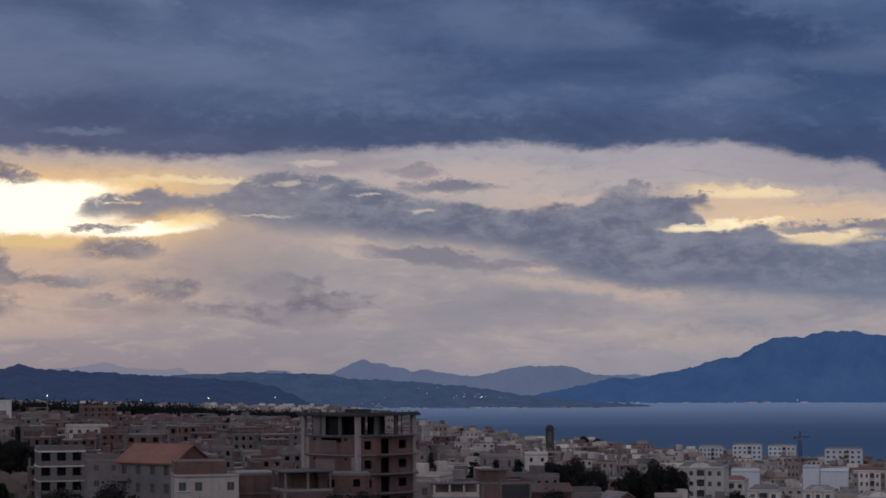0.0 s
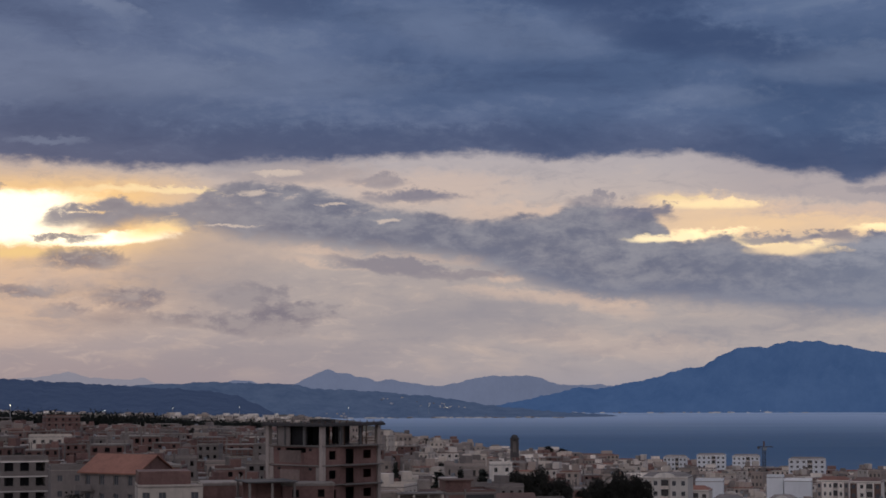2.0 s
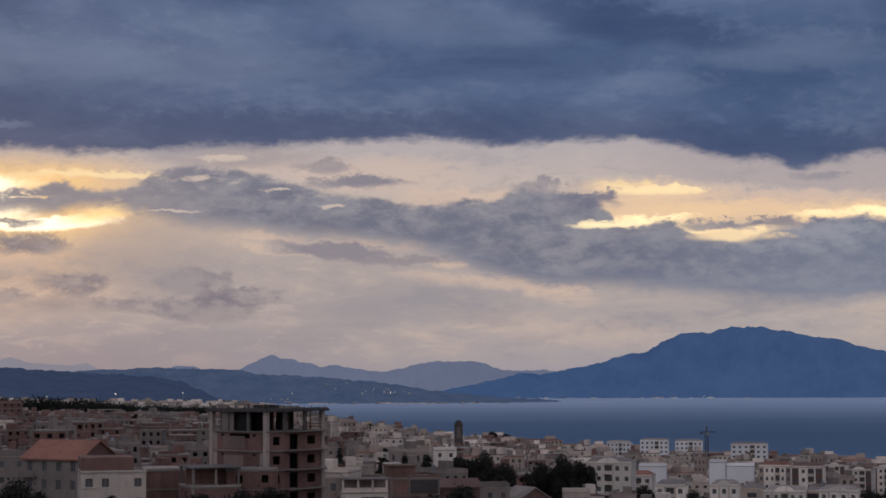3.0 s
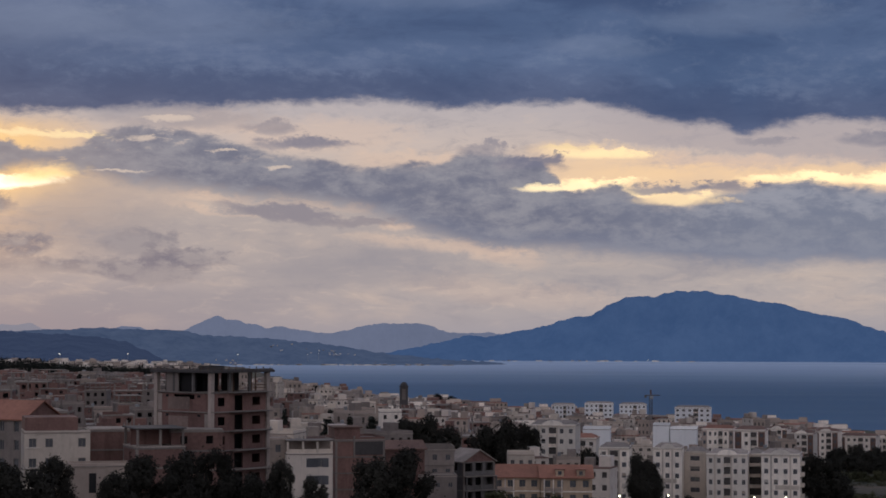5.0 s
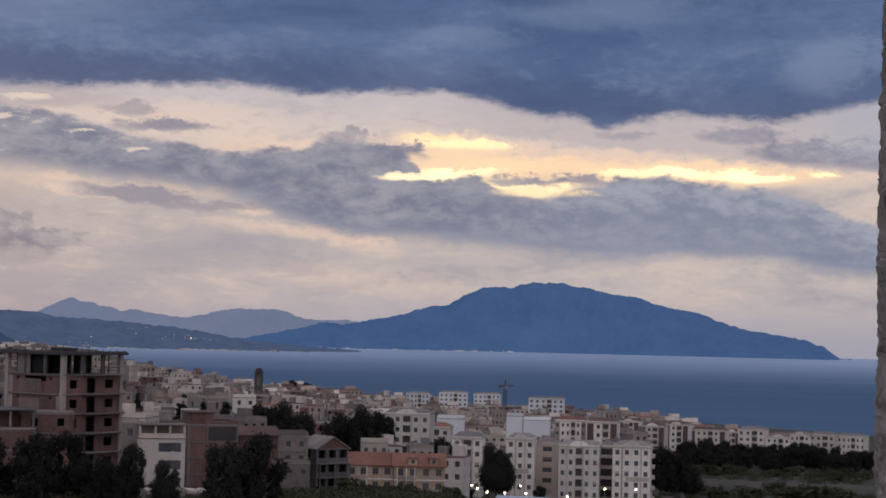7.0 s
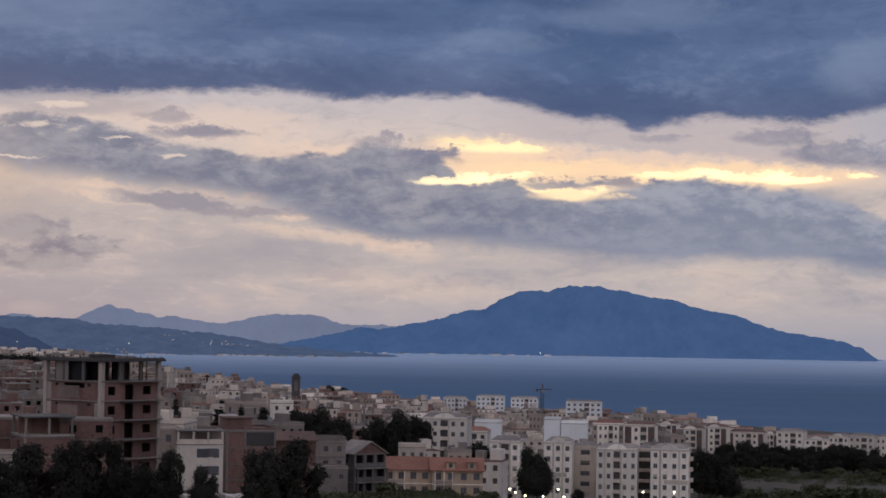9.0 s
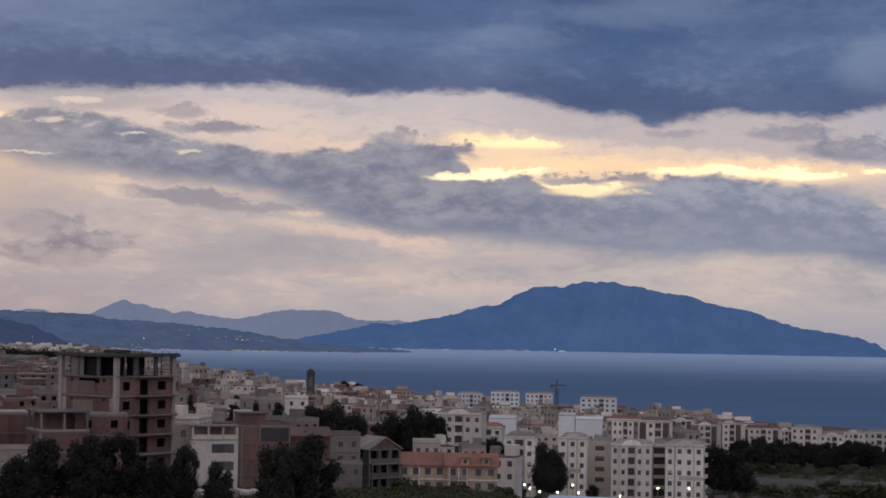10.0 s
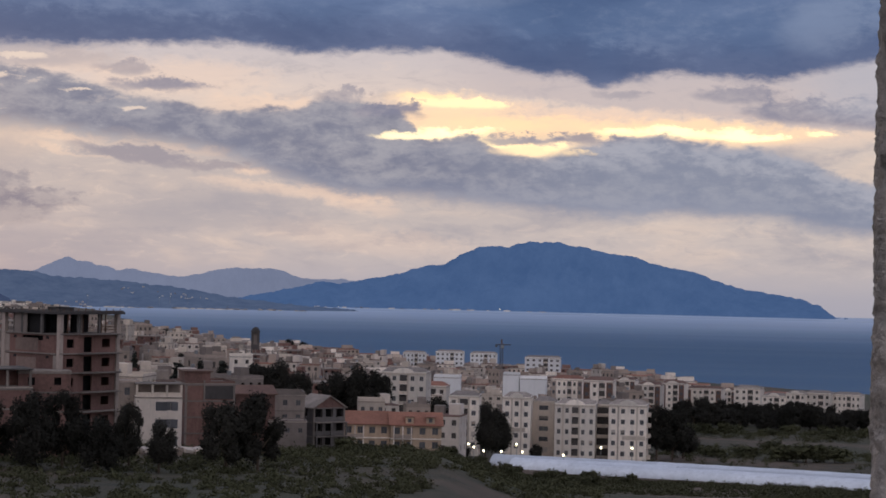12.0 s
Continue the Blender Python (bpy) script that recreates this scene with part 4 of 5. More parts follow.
slab("terrace_roof", -4.2, -4.8, 15.0, 4.2, 1.0, 15.22, CONC, h)
slab("terrace_wall", -4.1, -4.65, 12.8, 4.1, -4.5, 13.6, CREAM, h)
slab("terrace_room", -4.0, -1.0, 12.8, 4.0, 3.8, 15.0, SAND, h)
house("beige_house", "narrow beige house with dark window openings", "house", -7.6, 369, 4.6, 9, 4, 5, SAND, 3.1, (1, 1), (1.0, 1.4), base=59.3 - 12.4, parapet=0.3)
h = house("brick_house", "tall unfinished brick house with grey cement patches", "house", -5.35, 386, 9.5, 10, 4, 12, BRICK, 3.05, (0, 1), panes=False, bands=CONC, columns=CONC, base=58.4 - 12.2, parapet=0.4)
slab("render_patch", 0.2, -5.12, -3, 3.4, -5.02, 7.5, GREYPL, h, "smooth grey cement render", 0)
# proud slab: only its dark colour makes the shade of a recess
slab("recessed_wall", -1.2, -5.14, 9.4, 4.4, -5.05, 11.9, DARKGREY, h, "dark slab coloured as shade under the roof slab", 0)
slab("parapet_post", -1.35, -5.3, 9.2, -1.05, -5.02, 13.0, CONC, h, "", 0)
slab("roof_room", -4.4, -2.0, 12.4, 0.6, 4.0, 14.4, BRICK, h, "raw brick rooftop room", 0)
slab("shed_roof", -4.7, -2.4, 14.4, 1.0, 4.4, 14.6, BROWN, h, "rusty sheet roof", 0)
house("brick_house", "brick house with a low pitched rusty roof", "house", -4.25, 398, 11.0, 9, 3, 10, BRICK, 3.0, (2, 1), (1.0, 1.2), "gable", BROWN, panes=False, base=56.0 - 9, rise_k=0.14)
house("grey_house", "grey cement house with a flat roof", "house", -3.1, 421, 8.2, 9, 3, 4, GREYPL, 3.0, (3, 2), (1.0, 1.2), base=54.3 - 9, bands=CONC)
house("grey_house", "low grey cement house with a pale roof edge", "house", -3.0, 396, 7.5, 6, 1, 4, GREYPL, 3.0, (3, 1), (0.9, 1.0), base=47.5, parapet=0.3)
h = house("shell_house", "unfinished concrete shell house under a slanted roof", "house", -2.05, 430, 8.0, 7, 3, 34, DARKCONC, 3.0, (3, 1), (1.9, 2.1), "gable_side", ROOF, panes=False, bands=CONC, columns=CONC,
          base=51.3 - 9, deep=0.8, rise_k=0.3, gablemat=BRICK)
for s_ in (1, 2):
    slab("balcony_slab", -4.0, -4.7, s_ * 3.0 - 0.25, 4.0, -3.62, s_ * 3.0 - 0.05, CONC, h)
    for x in (-3.8, 0.0, 3.8):
        slab("balcony_post", x - 0.15, -4.6, s_ * 3.0 - 3.0 if s_ > 1 else -3.0, x + 0.15, -4.3, s_ * 3.0 - 0.25, DARKCONC, h, bev=0)


def villa(az, d, w, gable_front, label):
    h = house("villa", label, "house", az, d, w, 9.5, 2, 3, TAN, 3.1, (4, 2), (1.35, 1.5), "gable", TILE, base=46.5 - 6.2, rise_k=0.25, group="row of villas")
    slab("string_course", -w / 2 - 0.1, -4.9, 2.95, w / 2 + 0.1, -4.72, 3.2, WHITE, h)
    slab("balcony", -w / 2 + 0.6, -5.9, 3.0, -w / 2 + 4.8, -4.9, 3.15, WHITE, h)
    slab("balcony_wall", -w / 2 + 0.6, -5.9, 3.15, -w / 2 + 4.8, -5.78, 4.0, SAND, h)
    for x in (-w / 2 + 0.7, -w / 2 + 2.7, -w / 2 + 4.6):
        slab("balcony_post", x - 0.12, -5.9, -2, x + 0.12, -5.66, 5.9, WHITE, h)
    if gable_front:
        for x in (-1.5, 3.2):
            slab("dormer", x - 0.9, -4.6, 6.4, x + 0.9, -2.6, 7.9, TAN, h)
            slab("dormer_window", x - 0.4, -4.66, 6.8, x + 0.4, -4.58, 7.6, GLASS, h, "", 0)
            slab("dormer_roof", x - 1.15, -4.9, 7.9, x + 1.15, -2.4, 8.1, TILE, h)
    return h


villa(-0.75, 452, 10.6, False, "cream villa with a red-orange tiled roof and pillared balcony")
villa(0.68, 451, 11.4, True, "cream villa with dormers in a red-orange tiled roof")
house("roof_house", "small cream flat-roofed house behind the villas", "house", -0.6, 472, 6.2, 6, 3, 3, CREAM, 3.0, (3, 1), (0.9, 1.0), base=49.9 - 9)


# ---- apartment blocks ----
def half_disc(name, r, h, depth, mat, parent):
    bm = bmesh.new()
    ring = [(r * math.cos(math.pi * i / 12), h * math.sin(math.pi * i / 12)) for i in range(13)]
    a = [bm.verts.new((x, 0, z)) for x, z in ring]
    b = [bm.verts.new((x, depth, z)) for x, z in ring]
    bm.faces.new(a)
    bm.faces.new(b[::-1])
    for i in range(13):
        j = (i + 1) % 13
        bm.faces.new((a[i], b[i], b[j], a[j]))
    bmesh.ops.recalc_face_normals(bm, faces=bm.faces[:])
    return part(name, bm, mat, parent)


def block(az, d, w, top, storeys=5, turn=0.0, arch=True, wall=None, loggia=True, panes=True, cols=5, dep=12.0, label="", roofs=None, accent=None):
    """A housing block: columns of windows, a loggia up the middle, bands and an arched head."""
    wall = wall or WHITE
    h = house("apartment_block", label or "white five-storey apartment block with loggias and a rounded gable", "apartment block", az, d, w, dep, storeys, turn, wall, 3.05, (cols, 3), (w / cols * 0.42, 1.35),
              base=top - storeys * 3.05, panes=panes, parapet=0.35, down=7, group="apartment blocks", skip=[(None, cols // 2)] if loggia else ())
    H = storeys * 3.05
    if loggia:
        lw = w / cols * 0.8
        x = -w / 2 + (cols // 2 + 0.5) * w / cols
        # flat slab behind the balconies; its dim colour is the loggia's shade
        slab("loggia_recess", x - lw / 2, -dep / 2 - 0.02, 0.2, x + lw / 2, -dep / 2 + 0.05, H - 0.4, ROOMS, h, "flat slab coloured as the shade of a loggia", 0)
        for s in range(storeys):
            slab("balcony", x - lw / 2 - 0.1, -dep / 2 - 0.9, s * 3.05 - 0.1, x + lw / 2 + 0.1, -dep / 2 - 0.02, s * 3.05 + 0.08, wall, h)
            slab("balcony_wall", x - lw / 2 - 0.1, -dep / 2 - 0.9, s * 3.05 + 0.08, x + lw / 2 + 0.1, -dep / 2 - 0.78, s * 3.05 + 0.95, CREAM, h)
    slab("cornice", -w / 2 - 0.25, -dep / 2 - 0.25, H - 0.1, w / 2 + 0.25, -dep / 2 + 0.3, H + 0.16, CREAM, h)
    if accent:
        k = w / cols
        for x in (-w / 2 + 0.02, w / 2 - k * 0.9):
            slab("accent_strip", x, -dep / 2 - 0.07, 0.1, x + k * 0.88, -dep / 2 - 0.01, H - 0.3, accent, h, "dark brown-red painted strip", 0)
            for s in range(storeys):
                slab("accent_window", x + k * 0.2, -dep / 2 - 0.1, s * 3.05 + 0.9, x + k * 0.66, -dep / 2 - 0.075, s * 3.05 + 2.2, GLASS, h, "", 0)
    if panes:
        # tan piers between the windows, some shutters down
        k, r_ = w / cols, random.Random(int(az * 100))
        for i in range(1, cols):
            if i % 2 or cols < 4:
                slab("pier", -w / 2 + i * k - 0.22, -dep / 2 - 0.16, -1.0, -w / 2 + i * k + 0.22, -dep / 2 - 0.01, H - 0.15, CREAM if wall is WHITE else SAND, h, "tan painted pier", 0)
        for i in range(cols):
            for s in range(storeys):
                if r_.random() < 0.22 and not (loggia and i == cols // 2):
                    x = -w / 2 + (i + 0.5) * k
                    slab("roller_shutter", x - k * 0.21, -dep / 2 - 0.04, s * 3.05 + r_.choice((0.95, 1.5)), x + k * 0.21, -dep / 2 + 0.1, s * 3.05 + 2.3, r_.choice((SAND, OFFWHITE, FRAME)), h, "lowered shutter", 0)
    if arch:
        o = half_disc("arched_gable", w * 0.24, 1.5, 0.35, wall, h)
        o.location = (0, -dep / 2 - 0.05, H + 0.2)
    bm = bmesh.new()
    a, b = w / 2 + 0.2, dep / 2 - 0.4
    lo = [bm.verts.new(p) for p in ((-a, -b, H + 0.3), (a, -b, H + 0.3), (a, b, H + 0.3), (-a, b, H + 0.3))]
    hi = [bm.verts.new(p) for p in ((-a + 2, 0, H + 1.7), (a - 2, 0, H + 1.7))]
    for f in ((lo[0], lo[1], hi[1], hi[0]), (lo[1], lo[2], hi[1]), (lo[2], lo[3], hi[0], hi[1]), (lo[3], lo[0], hi[0]), (lo[3], lo[2], lo[1], lo[0])):
        bm.faces.new(f)
    part("tiled_roof", bm, roofs or TILE, h)
    return h


CREAMBLK = "cream five-storey apartment block with shaded loggias"
block(0.39, 600, 13.6, 50.6, roofs=ROOF, turn=-8)
block(2.1, 586, 8.8, 44.8, roofs=ROOF, arch=False, cols=3, turn=-4, label="white five-storey apartment block beside tall trees")
BAND1 = block(3.62, 583, 8.2, 45.0, roofs=ROOF, cols=3, loggia=False, turn=-4, label="white five-storey apartment block with cream bands")
block(4.4, 592, 6.4, 43.4, roofs=ROOF, cols=1, loggia=False, arch=False, wall=CREAM, turn=-4, label="plain beige windowless flank of an apartment block")
block(5.3, 580, 11.6, 43.6, roofs=ROOF, turn=-4)


def colour_band(h, x0, x1, z0, z1):
    slab("colour_band", x0, -6.06, z0, x1, -5.99, z1, CREAM, h, "beige painted band", 0)


block(6.07, 588, 4.6, 43.2, roofs=ROOF, cols=1, arch=False, wall=CREAM, turn=-4, label=CREAMBLK)
BAND2 = block(6.8, 580, 10.8, 43.8, roofs=ROOF, cols=4, loggia=False, turn=-4, label="white five-storey apartment block with rows of small windows")
colour_band(BAND1, -4.0, 2.6, 5.65, 6.85)
colour_band(BAND2, -1.5, 5.2, 5.65, 6.85)
for s_ in range(5):
    slab("balcony", 5.4, -5.2, s_ * 3.05 + 0.2, 6.5, -2.0, s_ * 3.05 + 1.25, CREAM, BAND2)
block(1.2, 640, 9.0, 44.5, cols=3, panes=False, turn=-6, arch=False)
house("blank_block", "plain white block with a blank windowless wall", "building", 1.58, 720, 9.6, 10, 6, -3, PALE, 3.0, (0, 0), base=43.4 - 18, group="blank white blocks")
h = house("blank_block", "plain white block with a blank stepped wall", "building", 4.05, 740, 9.6, 10, 6, -3, PALE, 3.0, (0, 0), base=42.6 - 18, group="blank white blocks")
house("blank_block", "narrow taller white block with a blank wall", "building", 3.42, 742, 6.0, 9, 6, -3, PALE, 3.0, (0, 0), base=43.8 - 18, group="blank white blocks")
block(5.05, 760, 11.6, 41.7, accent=SAND, panes=False, turn=-6, arch=False, cols=6)
block(5.95, 740, 10.9, 42.4, accent=BROWN, roofs=BROWN, panes=False, turn=-6, arch=False, cols=4)
for az, d, w, z in ((0.62, 1350, 15.5, 27.3), (1.64, 1400, 19.6, 26.6), (2.61, 1400, 18.5, 26.0), (4.31, 1300, 23, 28.0)):
    block(az, d, w, z, 4, panes=False, arch=False, cols=6, turn=-3, wall=PALE, label="white four-storey apartment block near the shore", roofs=ROOF)
for az, d, w, z in ((6.71, 980, 9.9, 31), (7.39, 960, 11.4, 30), (8.07, 990, 11.7, 29.5), (8.95, 1000, 17.5, 26.8), (9.63, 1020, 7, 25.2), (10.18, 980, 12.7, 28.7), (10.93, 960, 11.2, 26.5), (11.53, 960, 9, 28), (12.15, 965, 12, 28.1), (12.95, 970, 13, 27.5)):
    block(az, d, w, z, 4, panes=False, arch=w < 12, cols=4 if w < 13 else 6, turn=-10, roofs=BROWN if az < 10 else ROOF, accent=BROWN if az < 10 else None, label="white four-storey apartment block with a brown roof" if az < 10 else "white four-storey apartment block behind dark trees")

# ---- single houses further off ----
house("grey_house", "grey two-storey house with a white roof parapet", "house", -23.4, 400, 7.0, 9, 2, 6, GREYPL, 3.1, (2, 2), (1.4, 1.3), base=62.1 - 6.8, parapet=0.9)
house("grey_house", "grey rendered house with open loggias", "house", -17.85, 420, 9.4, 9, 3, 5, GREYPL, 3.0, (3, 2), (1.8, 1.7), panes=False, base=63.8 - 9, bands=WHITE)
house("grey_house", "pale house with a stepped front", "house", -16.4, 402, 10, 9, 3, 5, GREYPL, 3.0, (3, 2), (1.0, 1.2), base=62.5 - 9)
house("cream_house", "low cream house with small windows", "house", -17.1, 700, 14, 9, 2, 4, CREAM, 3.0, (5, 2), (1.1, 1.2), base=60.8 - 6, panes=False)
house("white_house", "white flat-roofed house by the trees", "house", -21, 800, 9.2, 8, 2, 4, WHITE, 3.0, (2, 2), base=64.7 - 6, panes=False)
house("warehouse", "long warehouse with a pale metal roof", "warehouse", -20.5, 1100, 21, 14, 2, 8, GREYPL, 3.6, (5, 2), (1.6, 0.9), "gable", FILM, base=65 - 7.2, panes=False, rise_k=0.12)
house("warehouse", "white warehouse with blank walls", "warehouse", -19.6, 1000, 13, 12, 2, 8, WHITE, 3.5, (0, 0), base=65.1 - 7, panes=False)
house("brick_house", "large unfinished brick block", "building", -16.8, 1100, 18.2, 14, 4, 8, BRICK, 3.0, (5, 3), (1.2, 1.3), base=60.7 - 12, panes=False, bands=CONC)
house("brick_house", "unfinished brick house with bare slabs", "house", -12.5, 800, 12, 11, 3, 12, BRICK, 3.0, (3, 2), (1.3, 1.4), base=56.1 - 9, panes=False, bands=CONC)
house("white_house", "white four-storey house between cypresses", "house", -4.35, 640, 7, 9, 4, 3, WHITE, 3.0, (2, 2), (1.0, 1.3), base=52.7 - 12, panes=False)
house("cream_house", "cream four-storey house among pale roofs", "house", -5.1, 900, 10.4, 10, 4, 3, CREAM, 3.0, (4, 2), (1.0, 1.3), base=45.4 - 12, panes=False)


# ---- minaret and crane ----
def minaret(az, d, top):
    p = at(az, d)
    t = tagged(new("minaret"), "dark square minaret with a rounded cap", "minaret")
    t.matrix_world = pose(p.x, p.y, p.z, 0, 0, -az)
    H = top - p.z
    bm = bmesh.new()
    for m, length in faces_of(4.6, 4.6):
        facade(bm, m, length, -2, H - 2.5, [(1.3, H - 9.5, 3.3, H - 3.6), (1.9, H - 15, 2.7, H - 12)], 0.5)
    part("shaft", bm, DARKGREY, t)
    bm = bmesh.new()
    box(bm, -1.6, -1.6, -2, 1.6, 1.6, H - 2.6)
    part("core", bm, GREYPL, t)
    slab("gallery", -2.6, -2.6, H - 2.5, 2.6, 2.6, H - 2.0, DARKGREY, t)
    bm = bmesh.new()
    bmesh.ops.create_uvsphere(bm, u_segments=16, v_segments=8, radius=2.1)
    part("cap", bm, DARKGREY, t).matrix_local = pose(0, 0, H - 2.0)
    return t


minaret(-3.95, 1100, 49.5)


def crane(az, d, top):
    p = at(az, d)
    t = tagged(new("tower_crane"), "dark steel tower crane above the roofs", "crane")
    t.matrix_world = pose(p.x, p.y, p.z, 0, 0, -az + 20)
    H = top - p.z
    bm = bmesh.new()
    for x in (-0.8, 0.8):
        for y in (-0.8, 0.8):
            box(bm, x - 0.15, y - 0.15, -1, x + 0.1, y + 0.1, H - 4)
    for i in range(int((H - 4) / 2)):
        box(bm, -0.8, -0.9, i * 2, 0.8, -0.75, i * 2 + 0.25)
        box(bm, -0.9, -0.8, i * 2 + 1, -0.75, 0.8, i * 2 + 1.25)
    part("mast", bm, DARKGREY, t)
    slab("cab", -1.0, -2.2, H - 6, 1.0, -0.9, H - 4, METAL, t)
    slab("jib", -1.2, -0.3, H - 4, 6.5, 0.3, H - 3.4, DARKGREY, t)
    slab("counter_jib", -4.5, -0.3, H - 4, -1.2, 0.3, H - 3.4, DARKGREY, t)
    slab("counterweight", -4.4, -0.7, H - 5.2, -3.2, 0.7, H - 4, DARKCONC, t)
    slab("apex", -0.4, -0.4, H - 3.2, 0.4, 0.4, H, REBAR, t)


crane(3.11, 1350, 38.0)


# ---- the town that fills the slope ----
rng = random.Random(7)


def free(x, y, r):
    return all((x - a) ** 2 + (y - b) ** 2 > (r + c_) ** 2 for a, b, c_ in TAKEN)


KINDS = [
    ("brick_house", "unfinished house of raw red brick with bare slabs", BRICK, CONC, False), ("brick_house", "raw brick house with posts standing on its roof", BRICK, CONC, True),
    ("grey_house", "grey cement-rendered flat-roofed house", GREYPL, None, False), ("grey_house", "grey concrete house with an open unfinished top floor", GREYPL, CONC, True),
    ("sand_house", "sand-coloured flat-roofed town house", SAND, None, False), ("sand_house", "sand-coloured house with a small rooftop room", SAND, None, True),
    ("cream_house", "cream rendered flat-roofed town house", CREAM, None, False), ("white_house", "weathered white flat-roofed town house", OFFWHITE, None, False)]
WEIGHT = {"left": (40, 30, 12, 9, 6, 2, 1, 0), "mid": (11, 9, 13, 7, 18, 10, 14, 18), "right": (5, 4, 9, 5, 14, 10, 22, 31)}
PROTO = {}


def town_house(kind, size, az, d):
    key = (kind, size)
    name, label, wall, bands, extra = KINDS[kind]
    p = at(az, d)
    w, dep, st = ((9.0, 8.5, 3), (11.5, 9.5, 2), (8.0, 10, 4))[size]
    TAKEN.append((p.x, p.y, max(w, dep) * 0.55))
    m = pose(p.x, p.y, p.z - 0.3, 0, 0, -az + rng.choice((4, 12, -18, 30, 75, -8)) + rng.uniform(-4, 4)) @ Matrix.Diagonal((rng.uniform(0.82, 1.18), rng.uniform(0.85, 1.15), rng.uniform(0.86, 1.16), 1))
    if key in PROTO:
        return copy_thing(PROTO[key], m)
    h = house(name, label, "house", az, d, w, dep, st, 0, wall, 3.0, (3, 2), (1.15, 1.3), "flat", {5: TILE, 7: BROWN}.get(kind), False, bands, bands if bands else None, parapet=0.0 if bands or kind in (5, 7) else 0.6, group="houses of the town")
    TAKEN.pop()
    H = st * 3.0
    if extra and bands:
        roof_posts(h, w, dep, H + 0.2, 2.3, CONC if kind == 3 else None)
    elif extra or kind in (6, 7):
        slab("stair_head", -w / 2 + 0.7, dep / 2 - 3.4, H + 0.2, -w / 2 + 3.0, dep / 2 - 0.7, H + 2.2, ROOF, h)
        slab("roof_room", 0.5, 0.0, H + 0.2, w / 2 - 0.6, dep / 2 - 0.6, H + 2.7, wall, h)
    if kind in (0, 2, 4):
        slab("stair_head", w / 2 - 3.6, -0.4, H + 0.2, w / 2 - 0.9, 2.6, H + 2.4, GREYPL if kind else BRICK, h, "unfinished block-built stair head")
        slab("front_wall", -w / 2 + 0.1, -dep / 2 + 0.05, H + 0.2, w * 0.12, -dep / 2 + 0.25, H + (1.0 if size else 1.7), wall, h, "half-built upper wall")
    if kind in (2, 4, 6):
        bm = bmesh.new()
        bmesh.ops.create_cone(bm, segments=10, radius1=0.6, radius2=0.6, depth=1.4, cap_ends=True)
        part("water_tank", bm, METAL, h, "round steel water tank").matrix_local = pose(-w / 2 + 1.6, 1.0, H + 0.9)
    h.matrix_world = m
    PROTO[key] = h
    return h


def open_land(az, d):
    """Fields, tree belts and gardens where no house stands."""
    return (az > 7.3 and d < 945) or (az < -18.6 and d < 640) or (az < -14.9 and d < 395) or (az > 1.6 and d < 620) or (az > -2.6 and d < 520) or d < 330 or (az > -15 and d < 432) \
        or (-19.5 < az < -16.8 and 480 < d < 600) or (-8.9 < az < -7.9 and d < 400)


count = 0
for tries in range(12000):
    if count >= 455:
        break
    az = rng.uniform(-25.5, 7.5)
    d = 340 + 910 * rng.random() ** 1.25
    if open_land(az, d):
        continue
    p = at(az, d)
    if not free(p.x, p.y, 5.2):
        continue
    zone = "left" if az < -9 else ("mid" if az < -1.5 else "right")
    town_house(rng.choices(range(8), WEIGHT[zone])[0], rng.choices((0, 1, 2), (0, 1, 0) if az < -9.5 and d > 780 else ((5, 4, 3) if az < -2 else (3, 2, 7)))[0], az, d)
    count += 1

# the far town, too dense to tell house from house
verts, faces, mats_i = [], [], []


def far_box(m, x0, y0, z0, x1, y1, z1, mi):
    k = len(verts)
    verts.extend(tuple(m @ Vector(p)) for p in ((x0, y0, z0), (x1, y0, z0), (x1, y1, z0), (x0, y1, z0), (x0, y0, z1), (x1, y0, z1), (x1, y1, z1), (x0, y1, z1)))
    faces.extend((k + a, k + b, k + c_, k + d_) for a, b, c_, d_ in ((0, 1, 5, 4), (1, 2, 6, 5), (2, 3, 7, 6), (3, 0, 4, 7), (4, 5, 6, 7)))
    mats_i.extend([mi] * 4 + [7 if mi < 7 else mi])


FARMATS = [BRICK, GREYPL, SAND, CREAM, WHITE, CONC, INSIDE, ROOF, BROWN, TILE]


def far_house(az, d, mi, w, dep, st, turn):
    p = at(az, d)
    m = pose(p.x, p.y, p.z, 0, 0, -az + turn)
    H = st * 3.0
    far_box(m, -w / 2, -dep / 2, -4, w / 2, dep / 2, H, mi)
    far_box(m, -w / 2 - 0.15, -dep / 2 - 0.15, H, w / 2 + 0.15, dep / 2 + 0.15, H + 0.3, rng.choice((5, 7, 7, 7, 7) if az < -3 else (7, 8, 9, 9, 5)))
    if rng.random() < 0.5:
        far_box(m, 0, 0, H + 0.3, w / 2 - 0.5, dep / 2 - 0.5, H + 2.6, mi)
    n = max(2, int(w / 3))
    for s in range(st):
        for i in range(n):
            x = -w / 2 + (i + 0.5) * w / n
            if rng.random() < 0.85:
                # window as a proud box, near-black for the shade of the room
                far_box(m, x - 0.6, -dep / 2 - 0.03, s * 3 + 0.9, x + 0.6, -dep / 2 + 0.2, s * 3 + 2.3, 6)


